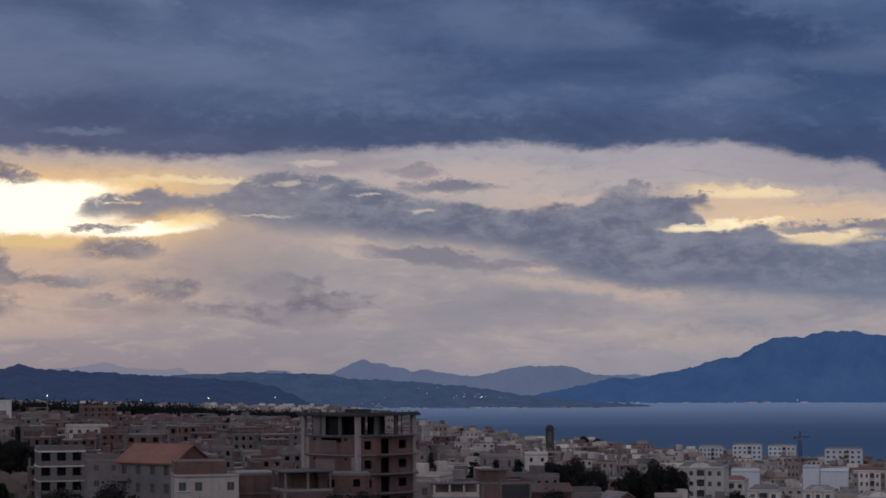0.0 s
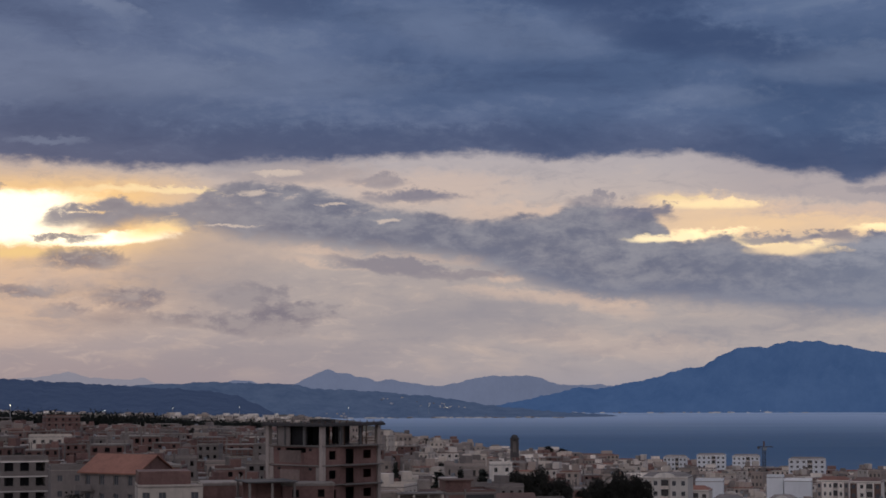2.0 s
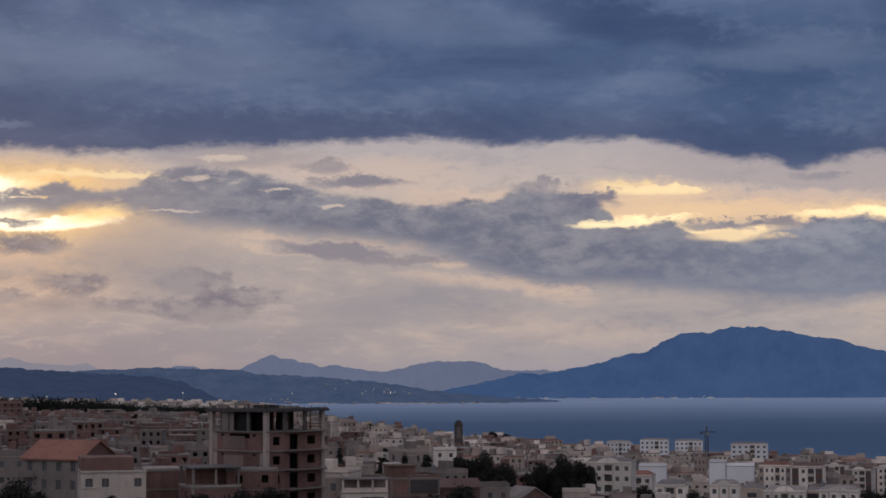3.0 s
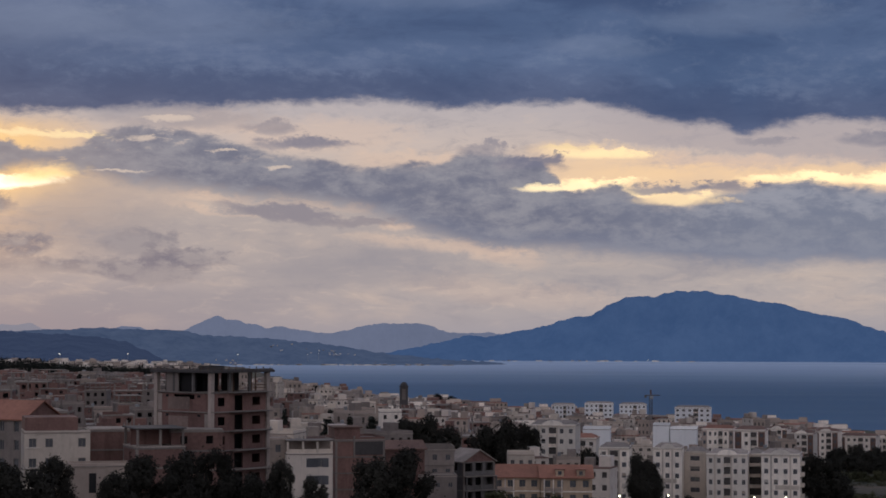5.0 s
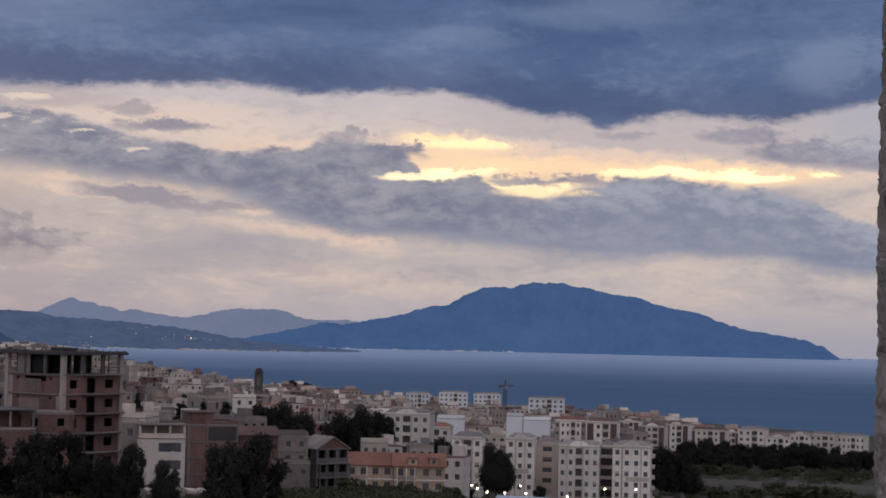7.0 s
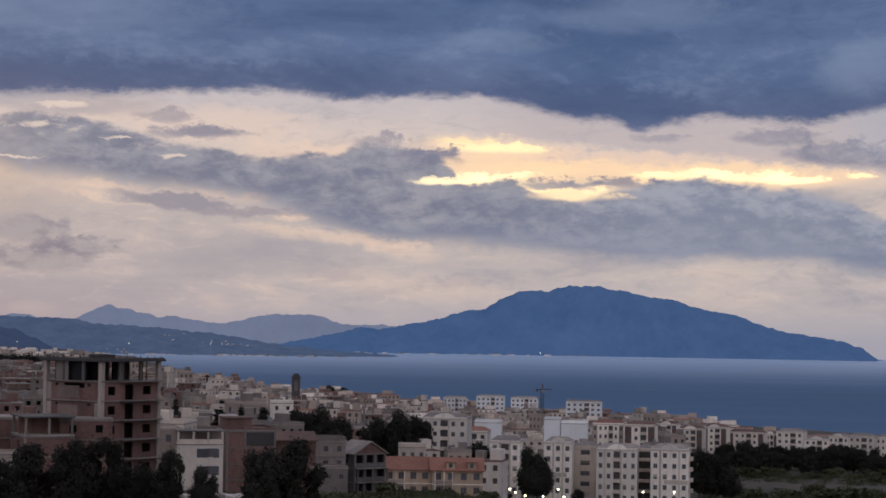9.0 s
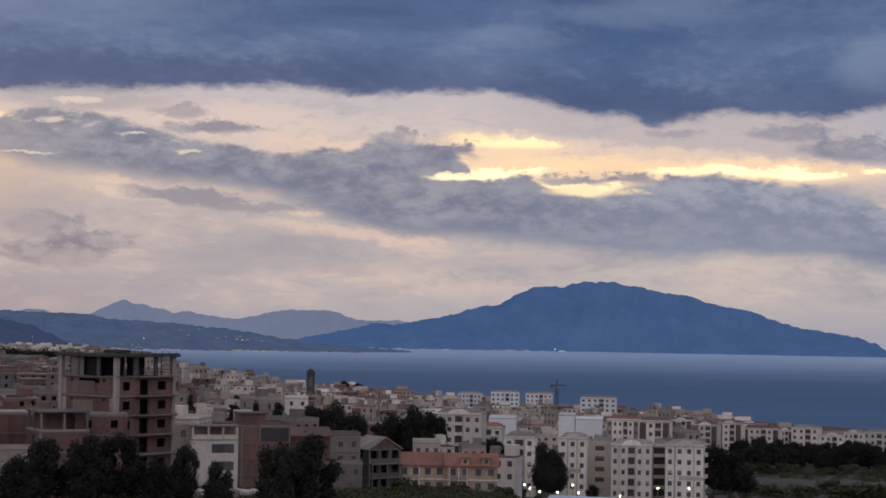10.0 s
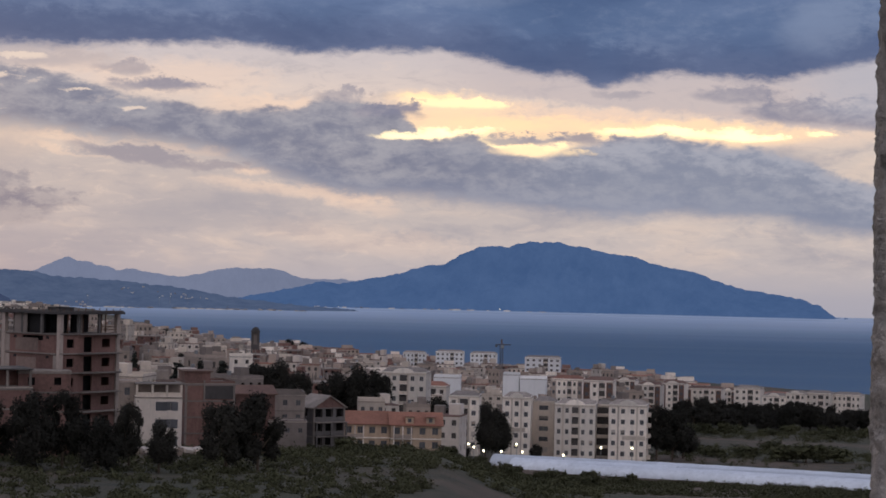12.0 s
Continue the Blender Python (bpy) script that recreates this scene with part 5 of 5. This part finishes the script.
LAST_AZ, LAST_D = [-30, -10, -8, -6, -4, 0, 5, 7.4, 9, 12, 15], [1660, 1660, 2000, 1800, 1650, 1520, 1450, 1340, 1150, 1040, 1000]
for tries in range(4600):
    az = rng.uniform(-27, 13.5)
    d = 1000 + 1500 * rng.random() ** 1.2
    p = at(az, d)
    shore = float(np.interp(az, SA, SD))
    if d > min(shore - 130, float(np.interp(az, LAST_AZ, LAST_D))) or not free(p.x, p.y, 5.5 + (d - 1000) * 0.001):
        continue
    if az < -19 and rng.random() < 0.75 or az > 7 and d < 1050:
        continue
    TAKEN.append((p.x, p.y, 5.6))
    zone = "left" if az < -10 else ("mid" if az < -5 else "right")
    mi = rng.choices((0, 1, 2, 3, 4), {"left": (48, 30, 19, 2, 1), "mid": (20, 20, 32, 18, 10), "right": (12, 12, 26, 26, 24)}[zone])[0]
    far_house(az, d, mi, rng.uniform(8, 14) if zone != "right" else rng.uniform(10, 18), rng.uniform(8, 12), ((1 if d > 1300 else rng.choice((1, 2))) if az < -9.5 else rng.choice((1, 2, 2, 3))) if zone != "right" else rng.choice((2, 3, 3)), rng.uniform(-25, 25))
for i in range(170):
    az, d = rng.uniform(-20, -9.6), rng.uniform(2600, 3050)
    p = at(az, d)
    far_house(az, d, rng.choice((4, 4, 3, 2, 1)), rng.uniform(8, 22), 10, 1, rng.uniform(-20, 20))
me = bpy.data.meshes.new("distant_town")
me.from_pydata(verts, [], faces)
for m_ in FARMATS:
    me.materials.append(m_)
me.polygons.foreach_set("material_index", mats_i)
tagged(new("distant_town", me), "distant flat-roofed houses crowded towards the shore", "houses", kind="stuff")


# ---- trees ----
def crown_mesh(name, lobes, leaves, size, mat, seed):
    """Many small leaf clumps round the lobes of a crown; lobes: (x, y, z, radius, height)."""
    r = random.Random(seed)
    vs, fs = [], []
    total = sum(l[3] ** 2 for l in lobes)
    for lx, ly, lz, lr, lh in lobes:
        for _ in range(int(leaves * lr * lr / total)):
            u = Vector((r.gauss(0, 1), r.gauss(0, 1), r.gauss(0, 1))).normalized()
            q = r.random() ** 0.4 * (r.uniform(0.85, 1.15) if r.random() < 0.86 else r.uniform(1.1, 1.5))
            c_ = Vector((lx + u.x * lr * q, ly + u.y * lr * q, lz + u.z * lh * q))
            a = Vector((r.gauss(0, 1), r.gauss(0, 1), r.gauss(0, 1))).normalized()
            b = a.cross(u + Vector((0.01, 0.02, 0.3))).normalized()
            s = size * r.uniform(0.5, 1.3)
            k = len(vs)
            vs.extend(tuple(c_ + o) for o in (a * s, b * s * 0.6, -a * s, -b * s * 0.6))
            fs.append((k, k + 1, k + 2, k + 3))
    me = bpy.data.meshes.new(name)
    me.from_pydata(vs, [], fs)
    me.materials.append(mat)
    return me


def limb(bm, a, b, r0, r1, seg=6):
    a, b = Vector(a), Vector(b)
    q = (b - a).to_track_quat("Z", "Y")
    ra = [bm.verts.new(a + q @ Vector((r0 * math.cos(i * math.tau / seg), r0 * math.sin(i * math.tau / seg), 0))) for i in range(seg)]
    rb = [bm.verts.new(b + q @ Vector((r1 * math.cos(i * math.tau / seg), r1 * math.sin(i * math.tau / seg), 0))) for i in range(seg)]
    for i in range(seg):
        bm.faces.new((ra[i], ra[(i + 1) % seg], rb[(i + 1) % seg], rb[i]))


def tree_kind(label, height, spread, seed, mat, slim=False, leaves=11000, size=0.25):
    """A tree of the given height and crown width; returned as a thing to copy."""
    r = random.Random(seed)
    t = tagged(new("cypress" if slim else "tree"), label, "tree", "trees of the slope")
    bm = bmesh.new()
    th = height * (0.12 if slim else 0.3)
    limb(bm, (0, 0, -1.5), (0, 0, th), 0.035 * height * 0.7, 0.02 * height)
    lobes = []
    if slim:
        limb(bm, (0, 0, th), (0, 0, height * 0.85), 0.02 * height, 0.005 * height)
        for i in range(7):
            z = height * (0.16 + 0.12 * i)
            lobes.append((r.uniform(-.1, .1), r.uniform(-.1, .1), z, spread / 2 * (1.0 - 0.11 * i) * r.uniform(0.85, 1.1), height * 0.12))
    else:
        for i in range(24):
            an = r.uniform(0, math.tau)
            rad = spread * 0.34 * r.random() ** 0.5
            z = height * r.uniform(0.24, 0.84)
            tip = Vector((rad * math.cos(an), rad * math.sin(an), z))
            limb(bm, (0, 0, th * r.uniform(0.6, 1.0)), tip, 0.012 * height, 0.004 * height, 5)
            k = spread * r.uniform(0.12, 0.21) * (1.2 - 0.5 * z / height)
            lobes.append((tip.x, tip.y, z, k, k * r.uniform(1.0, 1.7)))
        lobes.append((0, 0, height * 0.85, spread * 0.2, height * 0.15))
    part("trunk", bm, BARK, t)
    part("crown", crown_mesh("crown", lobes, leaves, size, mat, seed), None, t)
    return t


KIND_TREE = [tree_kind("dark broad-leaved tree with an uneven crown", 12, 9, s, LEAF) for s in (11, 12, 13, 14)]
KIND_SLIM = [tree_kind("dark slender cypress tree between houses", 12, 3.4, s, CYPRESS, True, 4200, 0.34) for s in (21, 22)]
KIND_BUSH = [tree_kind("rounded scrub bush on the slope", 5, 6, s, SCRUB, False, 1300, 0.36) for s in (31, 32)]
USED = set()


def plant(kinds, az, d, height, spread, base=None, native=(12.0, 9.0)):
    k = rng.randrange(len(kinds))
    src = kinds[k]
    p = at(az, d)
    m = pose(p.x, p.y, p.z, 0, 0, rng.uniform(0, 360))
    o = src if src.name not in USED else copy_thing(src, m)
    USED.add(src.name)
    o.matrix_world = m @ Matrix.Diagonal((spread / native[1], spread / native[1], height / native[0], 1))
    return o


# (azimuth, distance, top, width)
FRONT = [(-13.8, 290, 61.6, 5.5), (-14.4, 275, 60.9, 7.0), (-12.1, 280, 60.0, 6.5), (-11.3, 290, 61.6, 7.5), (-10.1, 284, 62.6, 7.0), (-9.3, 286, 62.9, 6.5), (-8.3, 283, 59.4, 6.0), (-7.45, 290, 61.0, 4.5),
         (-6.6, 285, 58.8, 5.0), (-4.7, 290, 61.2, 7.5), (-3.8, 292, 62.4, 7.0), (-17.8, 285, 63.8, 9.0), (-16.4, 290, 64.0, 9.5), (-15.3, 282, 61.5, 7), (-20.6, 280, 58.8, 7.5)]
for az, d, top_, wd in FRONT:
    g = at(az, d).z
    plant(KIND_TREE, az, d, top_ - g, wd * 1.15)
MIDT = [(-3.9, 522, 56.2, 8), (-3.2, 520, 57.3, 8), (-2.7, 526, 54.5, 7), (-1.6, 540, 53.6, 8), (-1.0, 538, 55.6, 9), (-0.5, 545, 54.0, 8), (1.31, 562, 46.2, 8.0), (2.7, 556, 45.6, 6.5), (3.0, 560, 43.5, 6.5), (7.6, 584, 44.3, 7.5), (8.05, 586, 42.8, 8), (8.35, 600, 36.5, 7),
        (4.15, 560, 33.5, 3), (1.9, 556, 34.5, 6), (-6.47, 1490, 36.5, 11), (-3.0, 1500, 30, 9), (-2.6, 1480, 29, 8)]
for az, d, top_, wd in MIDT:
    plant(KIND_TREE, az, d, max(4, top_ - at(az, d).z), wd * 1.5)
for az, d, top_, wd in ((-5.49, 480, 58.6, 2.6), (-4.85, 480, 58.4, 3.8), (-6.14, 482, 57.9, 4.2), (-7.36, 500, 59.6, 2.2), (-20.0, 400, 58.5, 2.2), (-19.4, 405, 58, 2.4), (-20.9, 402, 57.5, 2.2)):
    plant(KIND_SLIM, az, d, max(5, top_ - at(az, d).z), wd * 1.7, native=(12.0, 3.4))
for i in range(46):
    az = 8.4 + 5.6 * (i % 23) / 22 + rng.uniform(-0.12, 0.12)
    d = rng.uniform(850, 930)
    plant(KIND_TREE, az, d, rng.uniform(8, 11.5), rng.uniform(9, 13))
for i in range(36):
    az, d = rng.uniform(-25.5, -20.2) if i % 2 else rng.uniform(-21.8, -17.9), rng.uniform(640, 700) if i % 2 else rng.uniform(545, 590)
    plant(KIND_TREE, az, d, rng.uniform(8, 12) - (2.5 if not i % 2 else 0), rng.uniform(8, 12))
for i in range(40):
    az = rng.uniform(-25, 6)
    d = rng.uniform(600, 1500)
    p = at(az, d)
    if free(p.x, p.y, 2.5) and d < float(np.interp(az, SA, SD)) - 150:
        plant(KIND_TREE, az, d, rng.uniform(6, 10), rng.uniform(5, 9))
for az, d, top_, wd in ((9.17, 620, 29.8, 8), (10.1, 620, 30, 8), (11.2, 605, 32, 9), (11.8, 600, 32.6, 10), (12.6, 604, 31.6, 9), (8.6, 640, 28.6, 7), (12.2, 640, 29.5, 8), (10.8, 660, 28.6, 7)):
    plant(KIND_BUSH, az, d, max(3.0, top_ - at(az, d).z), wd * 1.3, native=(5.0, 6.0))
for i in range(110):
    az, d = rng.uniform(-3.4, 7), rng.uniform(400, 520)
    if i % 3 == 0:
        az, d = rng.uniform(-24, -14), rng.uniform(330, 480)
    p = at(az, d)
    if free(p.x, p.y, 1.0):
        plant(KIND_BUSH, az, d, rng.uniform(1.4, 3.0), rng.uniform(3, 6), native=(5.0, 6.0))
for i in range(26):
    plant(KIND_BUSH, rng.uniform(7.8, 14), rng.uniform(790, 850), rng.uniform(2, 4.5), rng.uniform(5, 9), native=(5.0, 6.0))


lobes_ = []
for i in range(190):
    az = -25.5 + 16.3 * i / 189
    p = at(az, 1750 + rng.uniform(-40, 60))
    tall = rng.uniform(0.75, 1.2) * (1.0 if az > -14 else 1.35)
    lobes_.append((p.x, p.y, p.z + 4.6 * tall, rng.uniform(4, 8), 5.0 * tall))
tagged(new("pine_belt", crown_mesh("pine_belt", lobes_, 30000, 1.3, CYPRESS, 77)), "dark belt of pines behind the far houses", "trees", kind="stuff")


def scrub(label, a0, a1, d0, d1, count_, rad, leaves, seed):
    r = random.Random(seed)
    ls = []
    for i in range(count_):
        az_, d_ = r.uniform(a0, a1), math.sqrt(r.uniform(d0 * d0, d1 * d1))
        p_ = at(az_, d_)
        if free(p_.x, p_.y, 0.5):
            k_ = rad * r.uniform(0.4, 1.2)
            ls.append((p_.x, p_.y, p_.z + k_ * 0.25, k_, k_ * r.uniform(0.4, 0.8)))
    tagged(new("scrub", crown_mesh("scrub", ls, leaves, 0.22, SCRUB, seed)), label, "scrub", kind="stuff")


TAKEN.extend((*at(a_, d_).xy, 8.0) for a_, d_ in ((-7.0, 330), (-6.2, 334), (-5.6, 332)))
scrub("tangled low scrub over the waste ground", -16.0, 6.0, 300, 500, 2400, 1.5, 170000, 51)
scrub("dark undergrowth below the trees", -20.0, 1.0, 215, 320, 700, 1.3, 60000, 56)
scrub("low bushes and weeds beside the greenhouses", 5.0, 14.0, 440, 640, 260, 1.6, 22000, 52)
scrub("dark green thicket below the greenhouses", -3.0, 14.0, 380, 512, 1300, 1.5, 100000, 57)
scrub("low bushes across the open field", 7.6, 14.0, 610, 680, 90, 2.0, 12000, 53)
scrub("olive scrub below the tree belt", 8.0, 14.0, 770, 860, 200, 2.6, 26000, 55)
scrub("weeds and bushes round the field and mounds", -25.0, -16.0, 300, 520, 300, 1.6, 24000, 54)


# ---- greenhouses, street lamps, mounds, mast ----
def greenhouse(az, d, length, width, turn, top):
    p = at(az, d)
    g = tagged(new("greenhouse"), "long tunnel greenhouse under white plastic film", "greenhouse", "tunnel greenhouses")
    g.matrix_world = pose(p.x, p.y, top - 2.6, 0, 0, -az + turn)
    n, rows_ = 14, []
    for i in range(13):
        x = -length / 2 + length * i / 12
        k = 1.0 - 0.03 * (i % 2)
        rows_.append([(x, -width / 2 * math.cos(math.pi * j / n), 2.6 * k * math.sin(math.pi * j / n) - 0.02) for j in range(n + 1)])
    part("film", sheet(rows_, "film", FILM), None, g)
    for e in (-length / 2, length / 2):
        bm = bmesh.new()
        v = [bm.verts.new((e, -width / 2 * math.cos(math.pi * j / n), 2.6 * math.sin(math.pi * j / n) - 0.02)) for j in range(n + 1)]
        w_ = [bm.verts.new((q.co.x + 0.1, q.co.y, q.co.z)) for q in v]
        bm.faces.new(v)
        bm.faces.new(w_[::-1])
        part("end_wall", bm, FILM, g)
    slab("foot_wall", -length / 2, -width / 2 - 0.1, -6, length / 2, width / 2 + 0.1, 0.0, GREYPL, g, "", 0)
    return g


for row_, (a_, d_) in enumerate(((5.3, 536), (5.9, 525), (7.6, 514))):
    for i in range(3):
        greenhouse(a_ + i * 4.75, d_ - i * 10, 45, 10, -13, 32.1 + 0.15 * row_)

GLOW = bpy.data.materials.new("lamp_glow")
GLOW.use_nodes = True
_b = GLOW.node_tree.nodes["Principled BSDF"]
_b.inputs["Emission Color"].default_value, _b.inputs["Emission Strength"].default_value = (1.0, 0.86, 0.55, 1), 5.0


def lamp_head(name, size, parent):
    bm = bmesh.new()
    bmesh.ops.create_icosphere(bm, subdivisions=2, radius=size)
    return part(name, bm, GLOW, parent, "lit warm-white bulb")


def street_lamp(az, d, z):
    p = at(az, d)
    t = tagged(new("street_lamp"), "lit street lamp on a steel pole", "street lamp", "street lamps")
    t.matrix_world = pose(p.x, p.y, min(p.z, z - 4), 0, 0, -az)
    H = z - min(p.z, z - 4)
    bm = bmesh.new()
    limb(bm, (0, 0, -1), (0, 0, H), 0.12, 0.07, 8)
    part("pole", bm, METAL, t)
    bm = bmesh.new()
    limb(bm, (0, 0, H - 0.1), (0, -0.9, H + 0.25), 0.06, 0.05, 6)
    part("arm", bm, METAL, t)
    slab("hood", -0.35, -1.3, H + 0.3, 0.35, -0.5, H + 0.5, METAL, t)
    lamp_head("bulb", 0.3, t).matrix_local = pose(0, -0.9, H)


for az, d, z in ((2.22, 560, 33.1), (2.38, 560, 32.2), (2.66, 545, 32.6), (3.17, 545, 32.5), (3.6, 565, 32.9), (3.77, 545, 32.5), (4.95, 533, 33.0), (6.02, 562, 32.9), (6.9, 562, 33.0), (-20.6, 420, 57.5), (-20.1, 422, 57.3)):
    street_lamp(az, d, z)


def far_light(az, d, z, size):
    t = tagged(new("far_lamp"), "distant lit lamp along the shore and the hillside", "lamp", "far lamps")
    t.location = at(az, d, z)
    bm = bmesh.new()
    limb(bm, (0, 0, -14), (0, 0, 0), 0.3, 0.2, 6)
    size *= 0.2
    part("pole", bm, METAL, t)
    lamp_head("bulb", size, t)


for az, d, z, s in ((3.04, 4660, 5.0, 3.4), (-4.75, 4560, 3.0, 3.0), (-4.3, 4560, 3.0, 2.4), (-5.9, 4200, 22, 2.6), (-6.4, 4150, 24, 2.0), (-6.7, 4120, 22, 2.0), (-8.7, 3300, 34, 2.4), (-11.8, 3250, 36, 2.2), (-13.7, 2600, 44, 2.2),
                    (-15.6, 2300, 46, 2.2), (-19.2, 1050, 64, 1.3), (-18.2, 1500, 62, 1.2), (-1.6, 4640, 3, 2.0), (-20.4, 3290, 88, 2.2), (-20.8, 3290, 87, 2.0)):
    far_light(az, d, z, s)
for az, d, w, hh in ((-20.9, 480, 14, 4.6), (-19.8, 470, 18, 5.2), (-18.9, 492, 13, 3.6), (-6.3, 334, 24, 0.9)):
    p = at(az, d)
    rows_ = [[(w * (i / 20 - 0.5), w * 0.7 * (j / 12 - 0.5), -1.0 + (hh + 1) * max(0.0, 1 - ((i / 10 - 1) ** 2 + (j / 6 - 1) ** 2)) ** 0.8 + 0.35 * noise.noise(Vector((i * 0.5, j * 0.5, az)))) for i in range(21)] for j in range(13)]
    o = tagged(new("earth_mound", sheet(rows_, "earth_mound", SANDY)), "heap of brown excavated earth", "earth mound", "earth mounds")
    o.matrix_world = pose(p.x, p.y, p.z, 0, 0, -az)


def mast(az, d, z0, top):
    t = tagged(new("radio_mast"), "thin radio mast on the far ridge", "mast")
    t.location = at(az, d, z0)
    H = top - z0
    bm = bmesh.new()
    for x, y in ((-2, -2), (2, -2), (2, 2), (-2, 2)):
        limb(bm, (x, y, -6), (x * 0.5, y * 0.5, H), 0.9, 0.6, 5)
    part("lattice", bm, METAL, t)
    slab("platform", -4.2, -4.2, H - 5, 4.2, 4.2, H, METAL, t)


mast(-20.48, 3600, 84.0, 110.0)


# ---- the rough wall beside the camera ----
def near_wall():
    az, d = 13.58, 2.2
    e = Vector((d * math.sin(radians(az)), d * math.cos(radians(az)), 0))
    along = Vector((math.cos(radians(az)), -math.sin(radians(az)), 0))
    out = Vector((math.sin(radians(az)), math.cos(radians(az)), 0))
    prof = [(0.03, 0.34)] + [(0.004, 0.34 - 0.012 * i) for i in range(1, 28)] + [(0.004 * i, 0.004) for i in range(2, 26)] + [(0.12 + 0.1 * i, 0.0) for i in range(5)]
    zs = [56.0, 70.0, 78.9] + [79.0 + 0.0075 * i for i in range(290)] + [81.3, 84.0]
    rows_ = []
    for z in zs:
        row = []
        for u, v in prof:
            n1 = noise.fractal(Vector((u * 45, v * 45, z * 45)), 0.8, 2.0, 4) * 0.008
            n2 = noise.noise(Vector((u * 6, v * 6, z * 5))) * 0.006
            gap = -0.012 * math.exp(-((z - 79.86) / 0.022) ** 2) * math.exp(-((u - 0.012) / 0.006) ** 2)
            o = (n1 + n2) if u < 0.13 else 0.0
            q = e + along * (u - o) + out * (v - o - gap)
            row.append((q.x, q.y, z))
        rows_.append(row)
    m = material("rough_cement_render", (0.43, 0.39, 0.36), 0.95, 0.65, 110.0, 14.0, 0.7, 0.0, (0.52, 0.47, 0.43))
    return tagged(new("wall_beside_window", sheet(rows_, "wall_beside_window", m, True)), "rough grey cement wall edge close to the viewer", "wall", kind="structure")


near_wall()


# ---- rubble, and the villages along the far shore ----
def rubble(az, d, w, turn):
    p = at(az, d)
    bm = bmesh.new()
    box(bm, -w / 2, -0.5, -0.3, w / 2, 0.5, 0.35)
    bevel(bm, 0.08)
    for v in bm.verts:
        v.co += noise.noise_vector(v.co * 0.9 + Vector((az, d, 0))) * 0.25
    o = tagged(new("rubble_block", mesh_of(bm, "rubble_block", OFFWHITE)), "broken pale building block lying on waste ground", "rubble", "dumped rubble")
    o.matrix_world = pose(p.x, p.y, p.z + 0.75, rng.uniform(-12, 12), rng.uniform(-12, 12), turn)


for i in range(26):
    rubble(rng.uniform(-7.4, -5.4), rng.uniform(327, 340), rng.uniform(0.8, 2.4), rng.uniform(0, 180))
verts, faces, mats_i = [], [], []
for i in range(75):
    az = rng.uniform(-9.5, -2.6) if i % 3 else rng.uniform(-2.5, 4.5)
    d = 4120 if az < -2.5 else 4660
    p = at(az, d, 0.0)
    w = rng.uniform(4, 14)
    far_box(pose(p.x, p.y, 0, 0, 0, -az), -w / 2, -4, -3, w / 2, 4, rng.uniform(1.0, 3.2), rng.choice((4, 4, 3, 1)))
for i in range(44):
    centre, v = rng.choice(((-7.7, 0.7), (-6.2, 0.6), (-5.6, 0.55), (-9.0, 0.12), (-4.6, 0.1), (-3.4, 0.1)))
    az = centre + rng.gauss(0, 0.3)
    p = on_slope("backdrop_plateau", az, max(0.04, v + rng.gauss(0, 0.06)))
    w = rng.uniform(2.5, 6)
    far_box(pose(p.x, p.y, p.z, 0, 0, -az), -w / 2, -3, -4, w / 2, 3, rng.uniform(0.8, 1.6), rng.choice((4, 3, 3, 1)))
me = bpy.data.meshes.new("shore_village")
me.from_pydata(verts, [], faces)
for m_ in FARMATS:
    me.materials.append(m_)
me.polygons.foreach_set("material_index", mats_i)
tagged(new("shore_village", me), "pale specks of houses along the far shore", "houses", kind="stuff")
